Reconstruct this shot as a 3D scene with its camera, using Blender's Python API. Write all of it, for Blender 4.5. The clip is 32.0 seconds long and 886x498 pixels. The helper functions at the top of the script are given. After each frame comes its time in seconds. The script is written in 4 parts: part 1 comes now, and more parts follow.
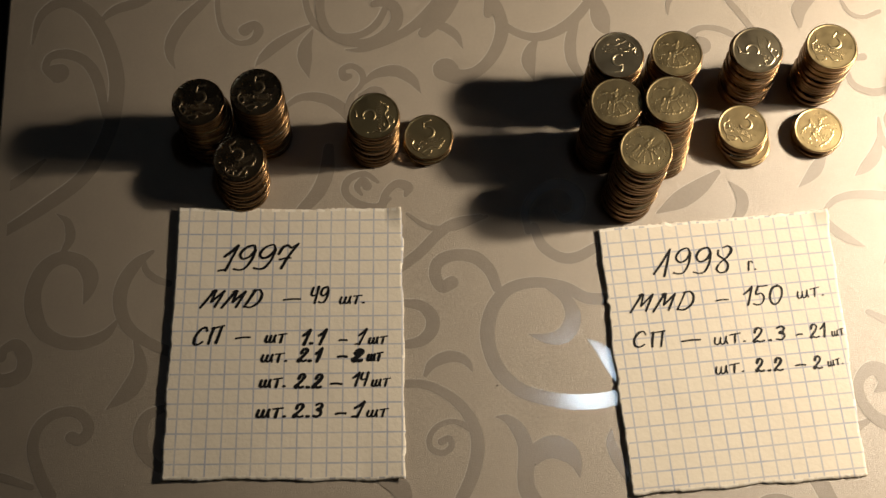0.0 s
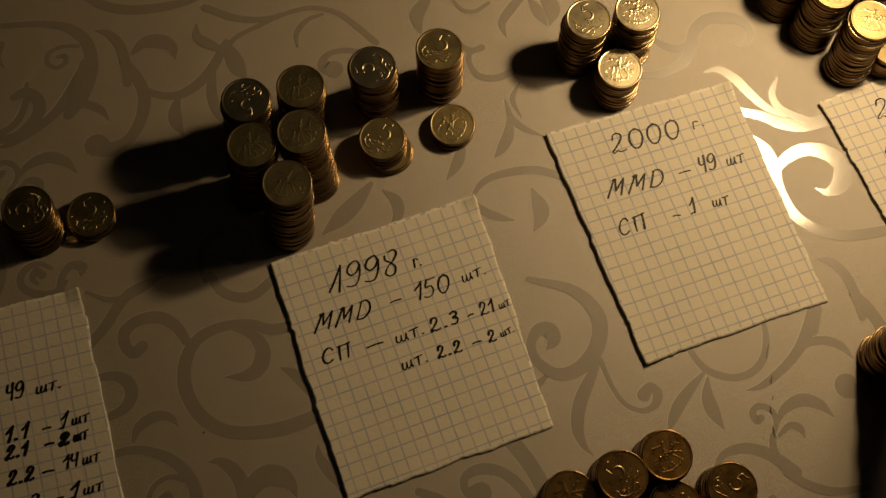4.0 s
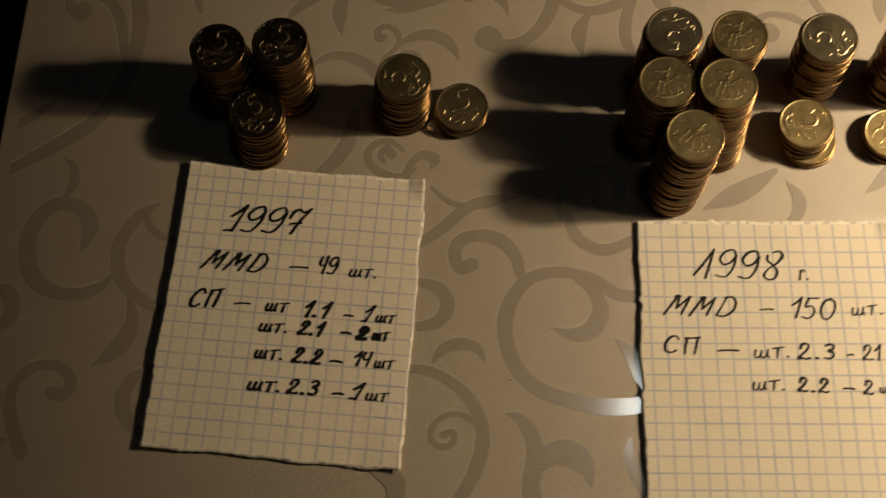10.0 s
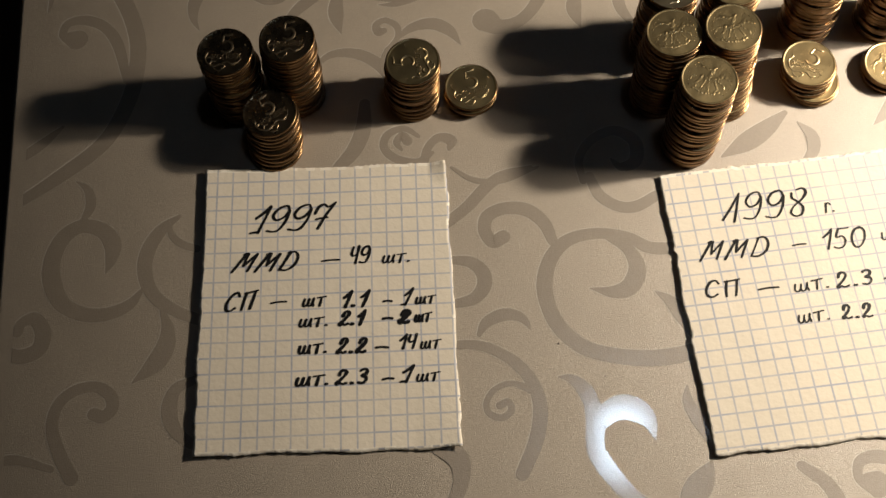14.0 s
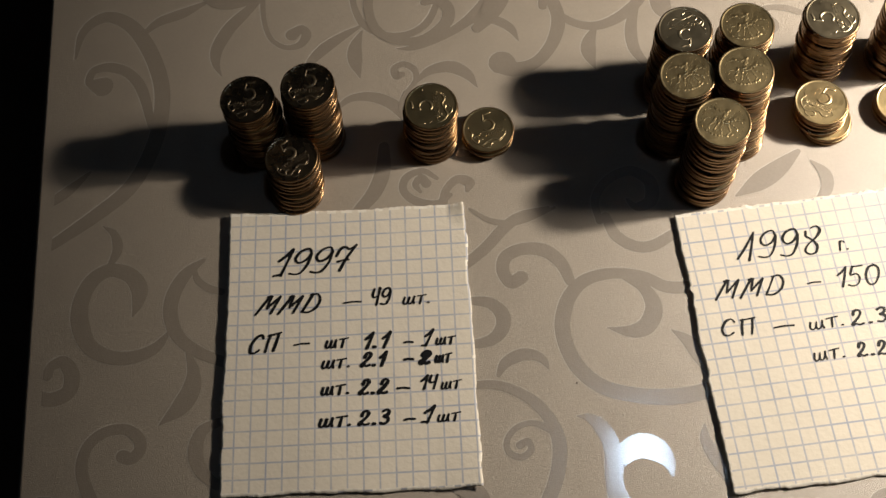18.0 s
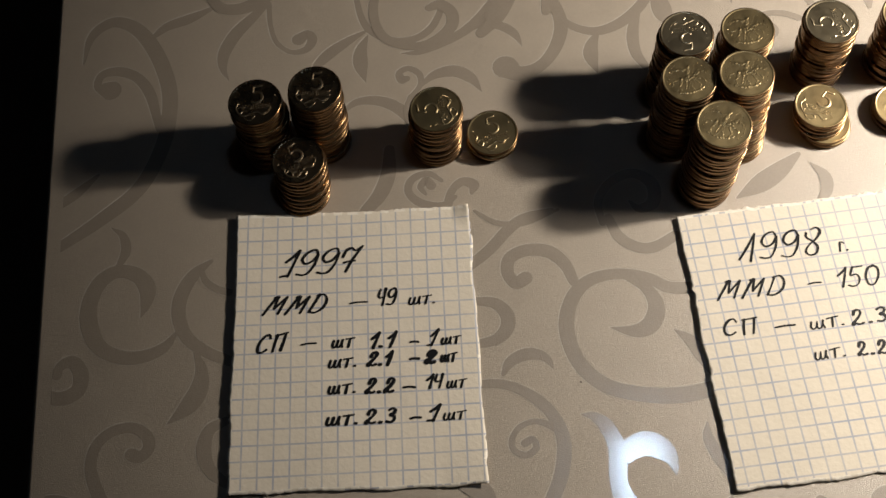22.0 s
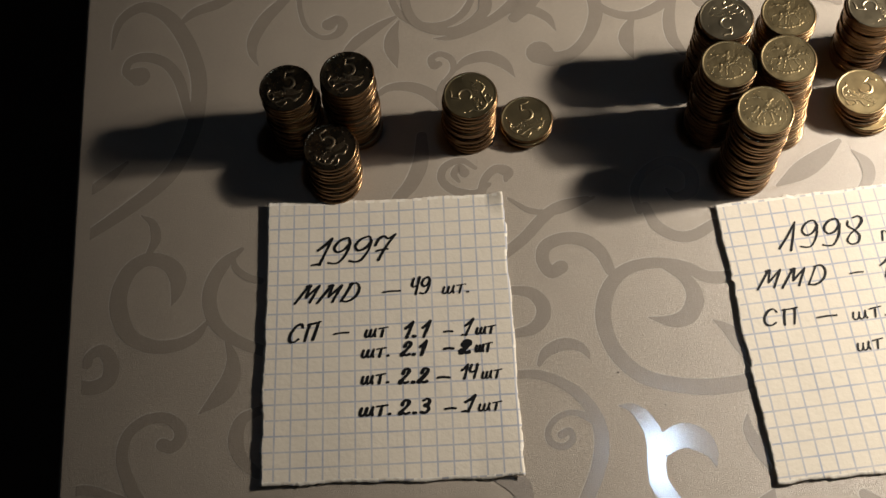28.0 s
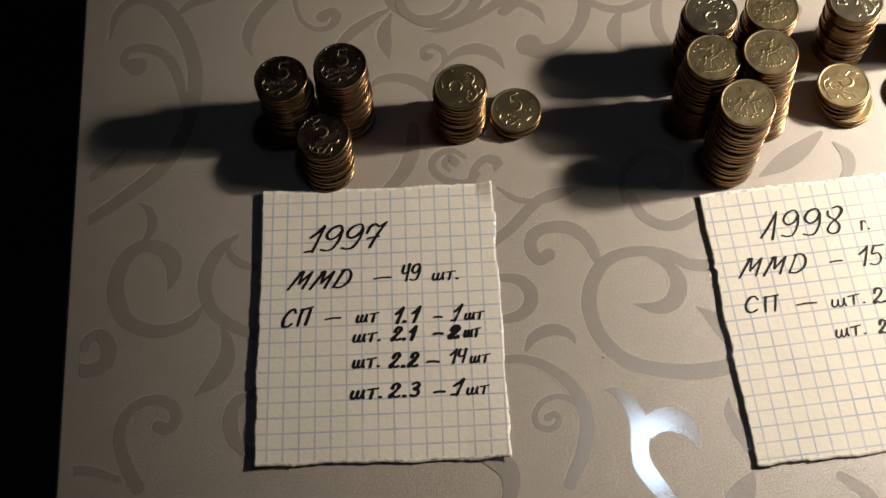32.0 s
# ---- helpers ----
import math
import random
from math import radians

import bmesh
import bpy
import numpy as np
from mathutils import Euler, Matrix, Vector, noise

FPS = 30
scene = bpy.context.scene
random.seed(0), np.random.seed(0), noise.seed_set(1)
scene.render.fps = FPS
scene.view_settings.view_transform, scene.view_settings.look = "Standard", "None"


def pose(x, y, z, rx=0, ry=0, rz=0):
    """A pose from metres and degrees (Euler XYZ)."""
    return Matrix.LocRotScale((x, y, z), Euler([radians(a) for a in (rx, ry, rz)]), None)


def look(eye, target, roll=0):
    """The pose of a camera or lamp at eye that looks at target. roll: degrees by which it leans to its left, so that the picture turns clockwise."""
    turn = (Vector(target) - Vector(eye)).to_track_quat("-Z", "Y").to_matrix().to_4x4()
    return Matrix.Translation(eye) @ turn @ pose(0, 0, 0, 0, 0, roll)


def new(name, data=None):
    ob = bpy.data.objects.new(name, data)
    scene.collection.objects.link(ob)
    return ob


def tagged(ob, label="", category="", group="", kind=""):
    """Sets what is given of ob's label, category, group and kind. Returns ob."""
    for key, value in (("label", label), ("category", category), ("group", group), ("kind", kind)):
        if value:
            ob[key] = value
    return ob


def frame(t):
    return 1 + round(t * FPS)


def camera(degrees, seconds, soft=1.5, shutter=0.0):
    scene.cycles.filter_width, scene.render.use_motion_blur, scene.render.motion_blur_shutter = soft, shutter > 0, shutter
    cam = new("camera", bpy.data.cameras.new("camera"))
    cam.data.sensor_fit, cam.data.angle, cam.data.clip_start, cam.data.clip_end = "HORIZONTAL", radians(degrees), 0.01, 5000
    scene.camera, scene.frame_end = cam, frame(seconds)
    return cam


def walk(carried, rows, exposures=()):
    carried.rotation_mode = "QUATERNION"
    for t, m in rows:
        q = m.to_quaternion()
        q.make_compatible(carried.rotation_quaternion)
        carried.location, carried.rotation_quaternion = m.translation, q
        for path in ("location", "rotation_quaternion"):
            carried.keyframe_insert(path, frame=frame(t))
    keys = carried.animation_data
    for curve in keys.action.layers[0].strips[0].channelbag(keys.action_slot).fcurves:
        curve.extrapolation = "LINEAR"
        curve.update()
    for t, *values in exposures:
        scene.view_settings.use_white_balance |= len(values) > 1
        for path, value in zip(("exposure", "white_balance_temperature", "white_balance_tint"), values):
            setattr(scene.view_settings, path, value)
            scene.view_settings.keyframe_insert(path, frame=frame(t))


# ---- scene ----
C = 0.01  # lengths below are in centimetres
cam = camera(43.98, 32.0, shutter=0.4)
ROWS = [  # seconds, eye in centimetres, turn in degrees
    (0.0, 8.50, -13.29, 36.60, 18.44, -0.43, -0.77),
    (0.5, 8.80, -13.17, 36.82, 18.31, -0.33, -1.16),
    (1.0, 9.05, -13.08, 37.06, 18.22, -0.24, -1.12),
    (1.5, 10.36, -13.03, 37.58, 18.25, -0.12, -3.19),
    (2.0, 11.75, -12.87, 38.30, 17.78, -1.05, -6.98),
    (2.5, 12.77, -12.77, 38.87, 18.23, -3.22, -12.27),
    (3.0, 13.59, -13.35, 39.11, 18.62, -3.59, -14.48),
    (3.5, 14.26, -13.52, 39.31, 18.57, -3.56, -15.68),
    (4.0, 14.83, -13.79, 39.42, 18.77, -3.44, -16.19),
    (4.5, 14.92, -13.80, 39.48, 18.75, -3.55, -16.35),
    (6.5, 15.34, -14.30, 39.67, 19.30, -3.40, -15.95),
    (7.0, 14.98, -14.19, 39.66, 19.46, -3.47, -15.45),
    (7.5, 14.77, -14.23, 39.71, 19.47, -3.54, -15.05),
    (8.0, 14.36, -14.56, 39.72, 19.83, -3.49, -13.86),
    (8.5, 11.62, -15.40, 38.43, 20.83, -1.97, -8.22),
    (9.0, 9.58, -14.95, 36.76, 20.91, -0.37, -0.24),
    (9.5, 11.92, -14.24, 34.20, 20.17, 1.14, 7.29),
    (10.0, 10.02, -13.39, 33.42, 19.18, 1.27, 5.05),
    (10.5, 6.61, -14.90, 31.73, 21.25, 0.46, -0.74),
    (11.0, 5.55, -15.45, 32.30, 21.71, -0.19, -2.85),
    (11.5, 6.48, -15.23, 32.24, 22.26, 0.28, -1.95),
    (12.0, 6.65, -15.89, 31.98, 22.66, 0.97, -1.83),
    (12.5, 6.97, -15.41, 31.74, 22.34, 1.50, -2.28),
    (13.0, 7.43, -15.37, 31.95, 22.30, 1.60, -2.38),
    (13.5, 7.48, -15.55, 32.19, 22.23, 1.43, -2.35),
    (14.0, 7.45, -16.21, 32.31, 22.74, 1.26, -2.31),
    (14.5, 7.44, -15.86, 32.49, 22.70, 1.57, -2.25),
    (15.0, 7.21, -15.70, 32.70, 23.09, 1.69, -2.25),
    (15.5, 7.24, -15.84, 32.84, 23.50, 1.93, -2.30),
    (17.5, 7.50, -15.99, 33.10, 23.82, 2.23, -2.42),
    (18.0, 7.44, -15.69, 33.23, 23.54, 2.31, -2.46),
    (18.5, 7.30, -15.72, 33.17, 24.01, 2.25, -2.61),
    (19.0, 7.34, -15.79, 33.36, 23.92, 2.32, -2.44),
    (19.5, 7.40, -16.01, 33.42, 23.95, 2.34, -2.47),
    (20.0, 7.42, -15.95, 33.45, 23.94, 2.35, -2.49),
    (20.5, 7.27, -16.07, 33.39, 24.16, 2.21, -2.48),
    (21.0, 7.15, -16.07, 33.49, 24.03, 2.10, -2.48),
    (21.5, 7.15, -16.07, 33.55, 23.97, 2.12, -2.43),
    (22.0, 7.14, -16.21, 33.48, 24.21, 2.14, -2.53),
    (22.5, 7.01, -16.14, 33.54, 24.15, 2.06, -2.43),
    (23.0, 6.96, -16.13, 33.44, 24.32, 2.16, -2.72),
    (23.5, 6.79, -16.04, 33.20, 24.28, 2.24, -2.52),
    (24.0, 6.64, -15.69, 33.10, 23.59, 2.23, -2.12),
    (24.5, 6.68, -15.79, 33.03, 23.59, 2.41, -2.27),
    (25.0, 6.46, -15.55, 33.15, 23.25, 2.36, -2.31),
    (25.5, 6.24, -15.42, 33.13, 23.36, 2.24, -2.33),
    (27.5, 6.34, -15.63, 33.11, 23.41, 2.48, -2.24),
    (28.0, 6.44, -15.97, 33.00, 23.64, 2.72, -2.17),
    (28.5, 6.48, -16.21, 33.06, 23.57, 2.71, -2.13),
    (29.0, 6.44, -16.17, 33.21, 23.17, 2.54, -2.19),
    (29.5, 6.42, -16.15, 33.34, 23.28, 2.57, -1.91),
    (30.0, 6.29, -16.40, 33.02, 23.67, 2.63, -2.13),
    (30.5, 6.24, -16.27, 33.23, 23.46, 2.71, -2.04),
    (31.0, 6.45, -16.43, 33.31, 23.46, 2.71, -2.18),
    (31.5, 6.42, -16.23, 33.61, 22.84, 2.48, -2.33),
    (32.0, 6.62, -16.49, 33.69, 23.30, 2.39, -2.05),
]
EXPOSURES = [  # seconds, stops, kelvin, tint
    (0.0, -0.02, 6350, 10), (1.0, -0.02, 6350, 10), (1.5, -0.15, 6300, 10), (2.0, -0.45, 6900, 10), (2.5, -0.75, 7400, 10), (3.0, -1.25, 7900, 10), (3.5, -1.85, 8600, 10), (4.0, -2.30, 10300, 10),
    (4.5, -2.55, 11200, 10), (6.5, -2.80, 12600, 10), (8.0, -2.90, 13600, 10), (9.0, -2.50, 15000, 10), (9.5, -1.6, 9800, 10), (10.0, -0.65, 8000, 10), (10.5, -0.2, 7200, 10),
    (11.0, 0.14, 6700, 10), (13.0, 0.25, 6150, 10), (15.0, 0.25, 5950, 10), (22.0, 0.15, 5700, 10), (28.0, 0.18, 5650, 10), (32.0, 0.26, 5600, 10),
]
walk(cam, [(t, pose(x * C, y * C, z * C, rx, ry, rz)) for t, x, y, z, rx, ry, rz in ROWS], EXPOSURES)

# ---- world, lamps ----
world = bpy.data.worlds.new("dim_room_air")
world.use_nodes = True
world.node_tree.nodes["Background"].inputs[0].default_value = (0.9, 0.95, 1.0, 1)
world.node_tree.nodes["Background"].inputs[1].default_value = 0.0003
scene.world = world

LAMP = (42.3 * C, 7.1 * C, 19.4 * C)  # the bulb of the desk lamp
bulb = bpy.data.lights.new("desk_lamp_light", "SPOT")
bulb.energy, bulb.color, bulb.shadow_soft_size = 6.9, (1.0, 0.83, 0.63), 0.012
bulb.spot_size, bulb.spot_blend = radians(147), 0.22
new("desk_lamp_light", bulb).matrix_world = pose(*LAMP)

REFLECTOR = (44.6 * C, 3.9 * C, 20.2 * C)  # the lit inner side of the desk lamp's shade, behind the bulb
glow = bpy.data.lights.new("lamp_reflector_light", "AREA")
glow.shape, glow.size, glow.energy, glow.color = "DISK", 0.06, 0.55, (1.0, 0.83, 0.63)
new("lamp_reflector_light", glow).matrix_world = look(REFLECTOR, (24 * C, -3 * C, 0))

CEILING_LAMP = (41 * C, 32 * C, 1.86)
panel = bpy.data.lights.new("ceiling_lamp_light", "AREA")
panel.shape, panel.size, panel.size_y, panel.energy, panel.color = "RECTANGLE", 0.085, 0.13, 0.40, (0.72, 0.86, 1.0)
new("ceiling_lamp_light", panel).matrix_world = pose(*CEILING_LAMP)

# ---- materials ----
def material(name, colour, rough=0.5, metal=0.0, spread=0.0, scale=200.0, bump=0.0, bump_scale=400.0, detail=4.0, by_object=0.0, coords="Object", spec=0.5, rough_spread=0.0):
    """A procedural surface: base colour varied by noise at two scales, with fine relief."""
    m = bpy.data.materials.new(name)
    m.use_nodes = True
    n, l = m.node_tree.nodes, m.node_tree.links
    b = n["Principled BSDF"]
    b.inputs["Roughness"].default_value, b.inputs["Metallic"].default_value = rough, metal
    b.inputs["Specular IOR Level"].default_value = spec
    tc = n.new("ShaderNodeTexCoord")
    colour = (*colour, 1)
    b.inputs["Base Color"].default_value = colour
    if spread or by_object or rough_spread:
        fine, coarse = n.new("ShaderNodeTexNoise"), n.new("ShaderNodeTexNoise")
        fine.inputs["Scale"].default_value, coarse.inputs["Scale"].default_value = scale, scale / 9
        fine.inputs["Detail"].default_value = coarse.inputs["Detail"].default_value = detail
        add = n.new("ShaderNodeMath")
        add.operation = "ADD"
        for k, t in enumerate((fine, coarse)):
            l.new(tc.outputs[coords], t.inputs["Vector"])
            l.new(t.outputs["Fac"], add.inputs[k])
        span = n.new("ShaderNodeMapRange")
        span.inputs["From Min"].default_value, span.inputs["From Max"].default_value = 0.6, 1.4
        span.inputs["To Min"].default_value, span.inputs["To Max"].default_value = 1 - spread, 1 + spread
        l.new(add.outputs[0], span.inputs["Value"])
        value = span.outputs[0]
        if by_object:
            info, each, mul = n.new("ShaderNodeObjectInfo"), n.new("ShaderNodeMapRange"), n.new("ShaderNodeMath")
            each.inputs["To Min"].default_value, each.inputs["To Max"].default_value = 1 - by_object, 1 + by_object
            l.new(info.outputs["Random"], each.inputs["Value"])
            mul.operation = "MULTIPLY"
            l.new(value, mul.inputs[0]), l.new(each.outputs[0], mul.inputs[1])
            value = mul.outputs[0]
        scaled = n.new("ShaderNodeVectorMath")
        scaled.operation = "SCALE"
        scaled.inputs[0].default_value = colour[:3]
        l.new(value, scaled.inputs["Scale"])
        l.new(scaled.outputs[0], b.inputs["Base Color"])
        if rough_spread:
            r = n.new("ShaderNodeMapRange")
            r.inputs["From Min"].default_value, r.inputs["From Max"].default_value = 0.6, 1.4
            r.inputs["To Min"].default_value, r.inputs["To Max"].default_value = rough - rough_spread, rough + rough_spread
            l.new(add.outputs[0], r.inputs["Value"]), l.new(r.outputs[0], b.inputs["Roughness"])
    if bump:
        grain, relief = n.new("ShaderNodeTexNoise"), n.new("ShaderNodeBump")
        grain.inputs["Scale"].default_value, grain.inputs["Detail"].default_value = bump_scale, 3.0
        relief.inputs["Strength"].default_value, relief.inputs["Distance"].default_value = bump, 0.0006
        l.new(tc.outputs[coords], grain.inputs["Vector"]), l.new(grain.outputs["Fac"], relief.inputs["Height"])
        l.new(relief.outputs[0], b.inputs["Normal"])
    return m


CLOTH = material("embossed_oilcloth", (0.43, 0.365, 0.28), 0.33, 0, 0.06, 900, 0.42, 3000, detail=2.0, spec=0.5)
PRINT = material("pearl_print", (0.39, 0.328, 0.252), 0.40, 0.0, 0.08, 1100, 0.35, 3000, spec=0.35)
# Pale line colour: lamp light caught by the print's pressed edges, painted in.
LIT_EDGE = material("lit_emboss_line", (0.60, 0.56, 0.49), 0.4, 0, 0.05, 900, 0.3, 1900, spec=0.4)


def pearl(m, share, rough):
    """Adds the print's smooth lacquer: a gloss of its own over the soft one; only a broad one follows the grain."""
    n, l = m.node_tree.nodes, m.node_tree.links
    gloss, mix = n.new("ShaderNodeBsdfGlossy"), n.new("ShaderNodeMixShader")
    gloss.distribution = "GGX"
    gloss.inputs["Color"].default_value, gloss.inputs["Roughness"].default_value = (0.85, 0.84, 0.82, 1), rough
    mix.inputs[0].default_value = share
    relief = n["Principled BSDF"].inputs["Normal"].links
    if relief and rough > 0.3:
        l.new(relief[0].from_socket, gloss.inputs["Normal"])
    under = n["Material Output"].inputs["Surface"].links[0].from_socket
    l.new(under, mix.inputs[1]), l.new(gloss.outputs[0], mix.inputs[2])
    l.new(mix.outputs[0], n["Material Output"].inputs["Surface"])


pearl(PRINT, 0.12, 0.56)
pearl(PRINT, 0.09, 0.26)
pearl(PRINT, 0.185, 0.10)
pearl(CLOTH, 0.145, 0.58)
COIN = material("worn_coin_metal", (0.33, 0.255, 0.155), 0.28, 1, 0.05, 500, 0.06, 1500, by_object=0.12, rough_spread=0.06)
# Rim darker than the faces: shade on the stack sides put into its colour.
SHADED_RIM = material("shaded_coin_rim_metal", (0.225, 0.138, 0.068), 0.28, 1, 0.15, 300, 0.12, 1200, by_object=0.22)
BRASS = material("yellow_coin_metal", (0.48, 0.375, 0.19), 0.37, 1, 0.05, 500, 0.06, 1500, by_object=0.08, rough_spread=0.06)
BRONZE = material("reddish_coin_metal", (0.52, 0.29, 0.105), 0.30, 1, 0.06, 500, 0.06, 1500, by_object=0.1, rough_spread=0.06)
STEEL = material("bright_coin_metal", (0.50, 0.42, 0.27), 0.33, 1, 0.05, 500, 0.05, 1500, by_object=0.10, rough_spread=0.05)
HIGH = {  # the relief of the coins, rubbed brighter than the field
    "plain": material("rubbed_dark_relief", (0.36, 0.28, 0.175), 0.40, 1, 0.06, 600, 0.05, 1500),
    "brass": material("rubbed_yellow_relief", (0.44, 0.35, 0.19), 0.40, 1, 0.06, 600, 0.05, 1500),
    "steel": material("rubbed_bright_relief", (0.46, 0.39, 0.25), 0.38, 1, 0.06, 600, 0.05, 1500),
    "bronze": material("rubbed_red_relief", (0.36, 0.235, 0.11), 0.37, 1, 0.06, 600, 0.05, 1500),
}
TORN = material("torn_paper_fibre", (0.86, 0.81, 0.70), 0.9, 0, 0.06, 500, 0.4, 900, spec=0.2)
INK = material("black_gel_ink", (0.008, 0.008, 0.009), 0.5, 0, 0.2, 800, spec=0.25)
WOOD = material("table_wood", (0.16, 0.09, 0.05), 0.5, 0, 0.25, 60, 0.1, 80)
WALL = material("wall_paper_plain", (0.16, 0.14, 0.12), 0.9, 0, 0.06, 12, 0.1, 60)
FLOOR = material("dark_laminate", (0.07, 0.045, 0.03), 0.5, 0, 0.25, 14, 0.05, 40)
SHADE = material("lamp_enamel", (0.03, 0.03, 0.035), 0.3, 0, 0.08, 40)
WHITE = material("lamp_white", (0.8, 0.8, 0.78), 0.5, 0, 0.03, 40)
SPECK = material("dark_speck", (0.05, 0.03, 0.02), 0.7, 0, 0.2, 900)


def paper_material():
    """Cream exercise paper with a printed blue 5 mm grid, in the sheet's own coordinates."""
    m = material("squared_paper", (0.765, 0.70, 0.575), 0.8, 0, 0.035, 260, 0.18, 700, spec=0.2)
    n, l = m.node_tree.nodes, m.node_tree.links
    b = n["Principled BSDF"]
    ground = b.inputs["Base Color"].links[0].from_socket
    tc, split = n.new("ShaderNodeTexCoord"), n.new("ShaderNodeSeparateXYZ")
    l.new(tc.outputs["Object"], split.inputs[0])
    lines = []
    for axis in "XY":
        cell, half, away, line = (n.new("ShaderNodeMath") for _ in range(4))
        cell.operation, cell.inputs[1].default_value = "MULTIPLY", 200.0
        l.new(split.outputs[axis], cell.inputs[0])
        half.operation = "ADD"
        half.inputs[1].default_value = 0.5
        l.new(cell.outputs[0], half.inputs[0])
        fract = n.new("ShaderNodeMath")
        fract.operation = "FRACT"
        l.new(half.outputs[0], fract.inputs[0])
        away.operation, away.inputs[1].default_value = "SUBTRACT", 0.5
        l.new(fract.outputs[0], away.inputs[0])
        line.operation = "ABSOLUTE"
        l.new(away.outputs[0], line.inputs[0])
        edge = n.new("ShaderNodeMapRange")
        edge.interpolation_type = "SMOOTHSTEP"
        edge.inputs["From Min"].default_value, edge.inputs["From Max"].default_value = 0.03, 0.075
        edge.inputs["To Min"].default_value, edge.inputs["To Max"].default_value = 1.0, 0.0
        l.new(line.outputs[0], edge.inputs["Value"])
        lines.append(edge.outputs[0])
    both = n.new("ShaderNodeMath")
    both.operation = "MAXIMUM"
    l.new(lines[0], both.inputs[0]), l.new(lines[1], both.inputs[1])
    fade, wear = n.new("ShaderNodeMapRange"), n.new("ShaderNodeTexNoise")
    wear.inputs["Scale"].default_value = 90
    l.new(tc.outputs["Object"], wear.inputs["Vector"])
    fade.inputs["From Min"].default_value, fade.inputs["From Max"].default_value = 0.3, 0.7
    fade.inputs["To Min"].default_value, fade.inputs["To Max"].default_value = 0.38, 0.70
    l.new(wear.outputs["Fac"], fade.inputs["Value"])
    amount = n.new("ShaderNodeMath")
    amount.operation = "MULTIPLY"
    l.new(both.outputs[0], amount.inputs[0]), l.new(fade.outputs[0], amount.inputs[1])
    mix = n.new("ShaderNodeMix")
    mix.data_type = "RGBA"
    l.new(amount.outputs[0], mix.inputs["Factor"])
    l.new(ground, mix.inputs["A"])
    mix.inputs["B"].default_value = (0.24, 0.30, 0.46, 1)
    l.new(mix.outputs["Result"], b.inputs["Base Color"])
    return m


PAPER = paper_material()

# ---- building helpers ----
def mesh_from(name, bm, mat, smooth=False):
    me = bpy.data.meshes.new(name)
    bm.to_mesh(me)
    bm.free()
    for m in mat if isinstance(mat, (list, tuple)) else [mat]:
        me.materials.append(m)
    if smooth:
        for p in me.polygons:
            p.use_smooth = True
    return me


def part(name, bm, mat, parent=None, label="", smooth=False, at=None):
    """Links a bmesh, or a ready mesh, as one mesh object, under a thing or a part where one is given."""
    me = bm if isinstance(bm, bpy.types.Mesh) else mesh_from(name, bm, mat, smooth)
    ob = new(name, me)
    if parent:
        ob.parent = parent
    if at is not None:
        ob.matrix_basis = at
    if label:
        ob["label"] = label
    return ob


def box(bm, lo, hi, bevel=0.0):
    made = bmesh.ops.create_cube(bm, size=1)["verts"]
    for v in made:
        v.co = [lo[k] + (v.co[k] + 0.5) * (hi[k] - lo[k]) for k in range(3)]
    if bevel:
        edges = {e for v in made for e in v.link_edges}
        bmesh.ops.bevel(bm, geom=list(edges), offset=bevel, segments=3, affect="EDGES")
    return bm


def lathe(bm, profile, steps=48, closed=True):
    """Turns a profile of (radius, height) about z; the ends close on the axis."""
    rings = []
    for r, z in profile:
        rings.append([bm.verts.new((r * math.cos(2 * math.pi * k / steps), r * math.sin(2 * math.pi * k / steps), z)) for k in range(steps)])
    for a, b in zip(rings, rings[1:]):
        for k in range(steps):
            bm.faces.new((a[k], a[(k + 1) % steps], b[(k + 1) % steps], b[k]))
    if closed:
        bm.faces.new(rings[0][::-1])
        bm.faces.new(rings[-1])
    return bm


def spline(points, steps=10):
    """A smooth curve through rows of numbers (Catmull-Rom)."""
    p = [np.array(q, float) for q in points]
    p = [2 * p[0] - p[1]] + p + [2 * p[-1] - p[-2]]
    out = []
    for a, b, c, d in zip(p, p[1:], p[2:], p[3:]):
        for k in range(steps):
            t = k / steps
            out.append(0.5 * (2 * b + (c - a) * t + (2 * a - 5 * b + 4 * c - d) * t * t + (3 * b - a - 3 * c + d) * t**3))
    out.append(p[-2])
    return out


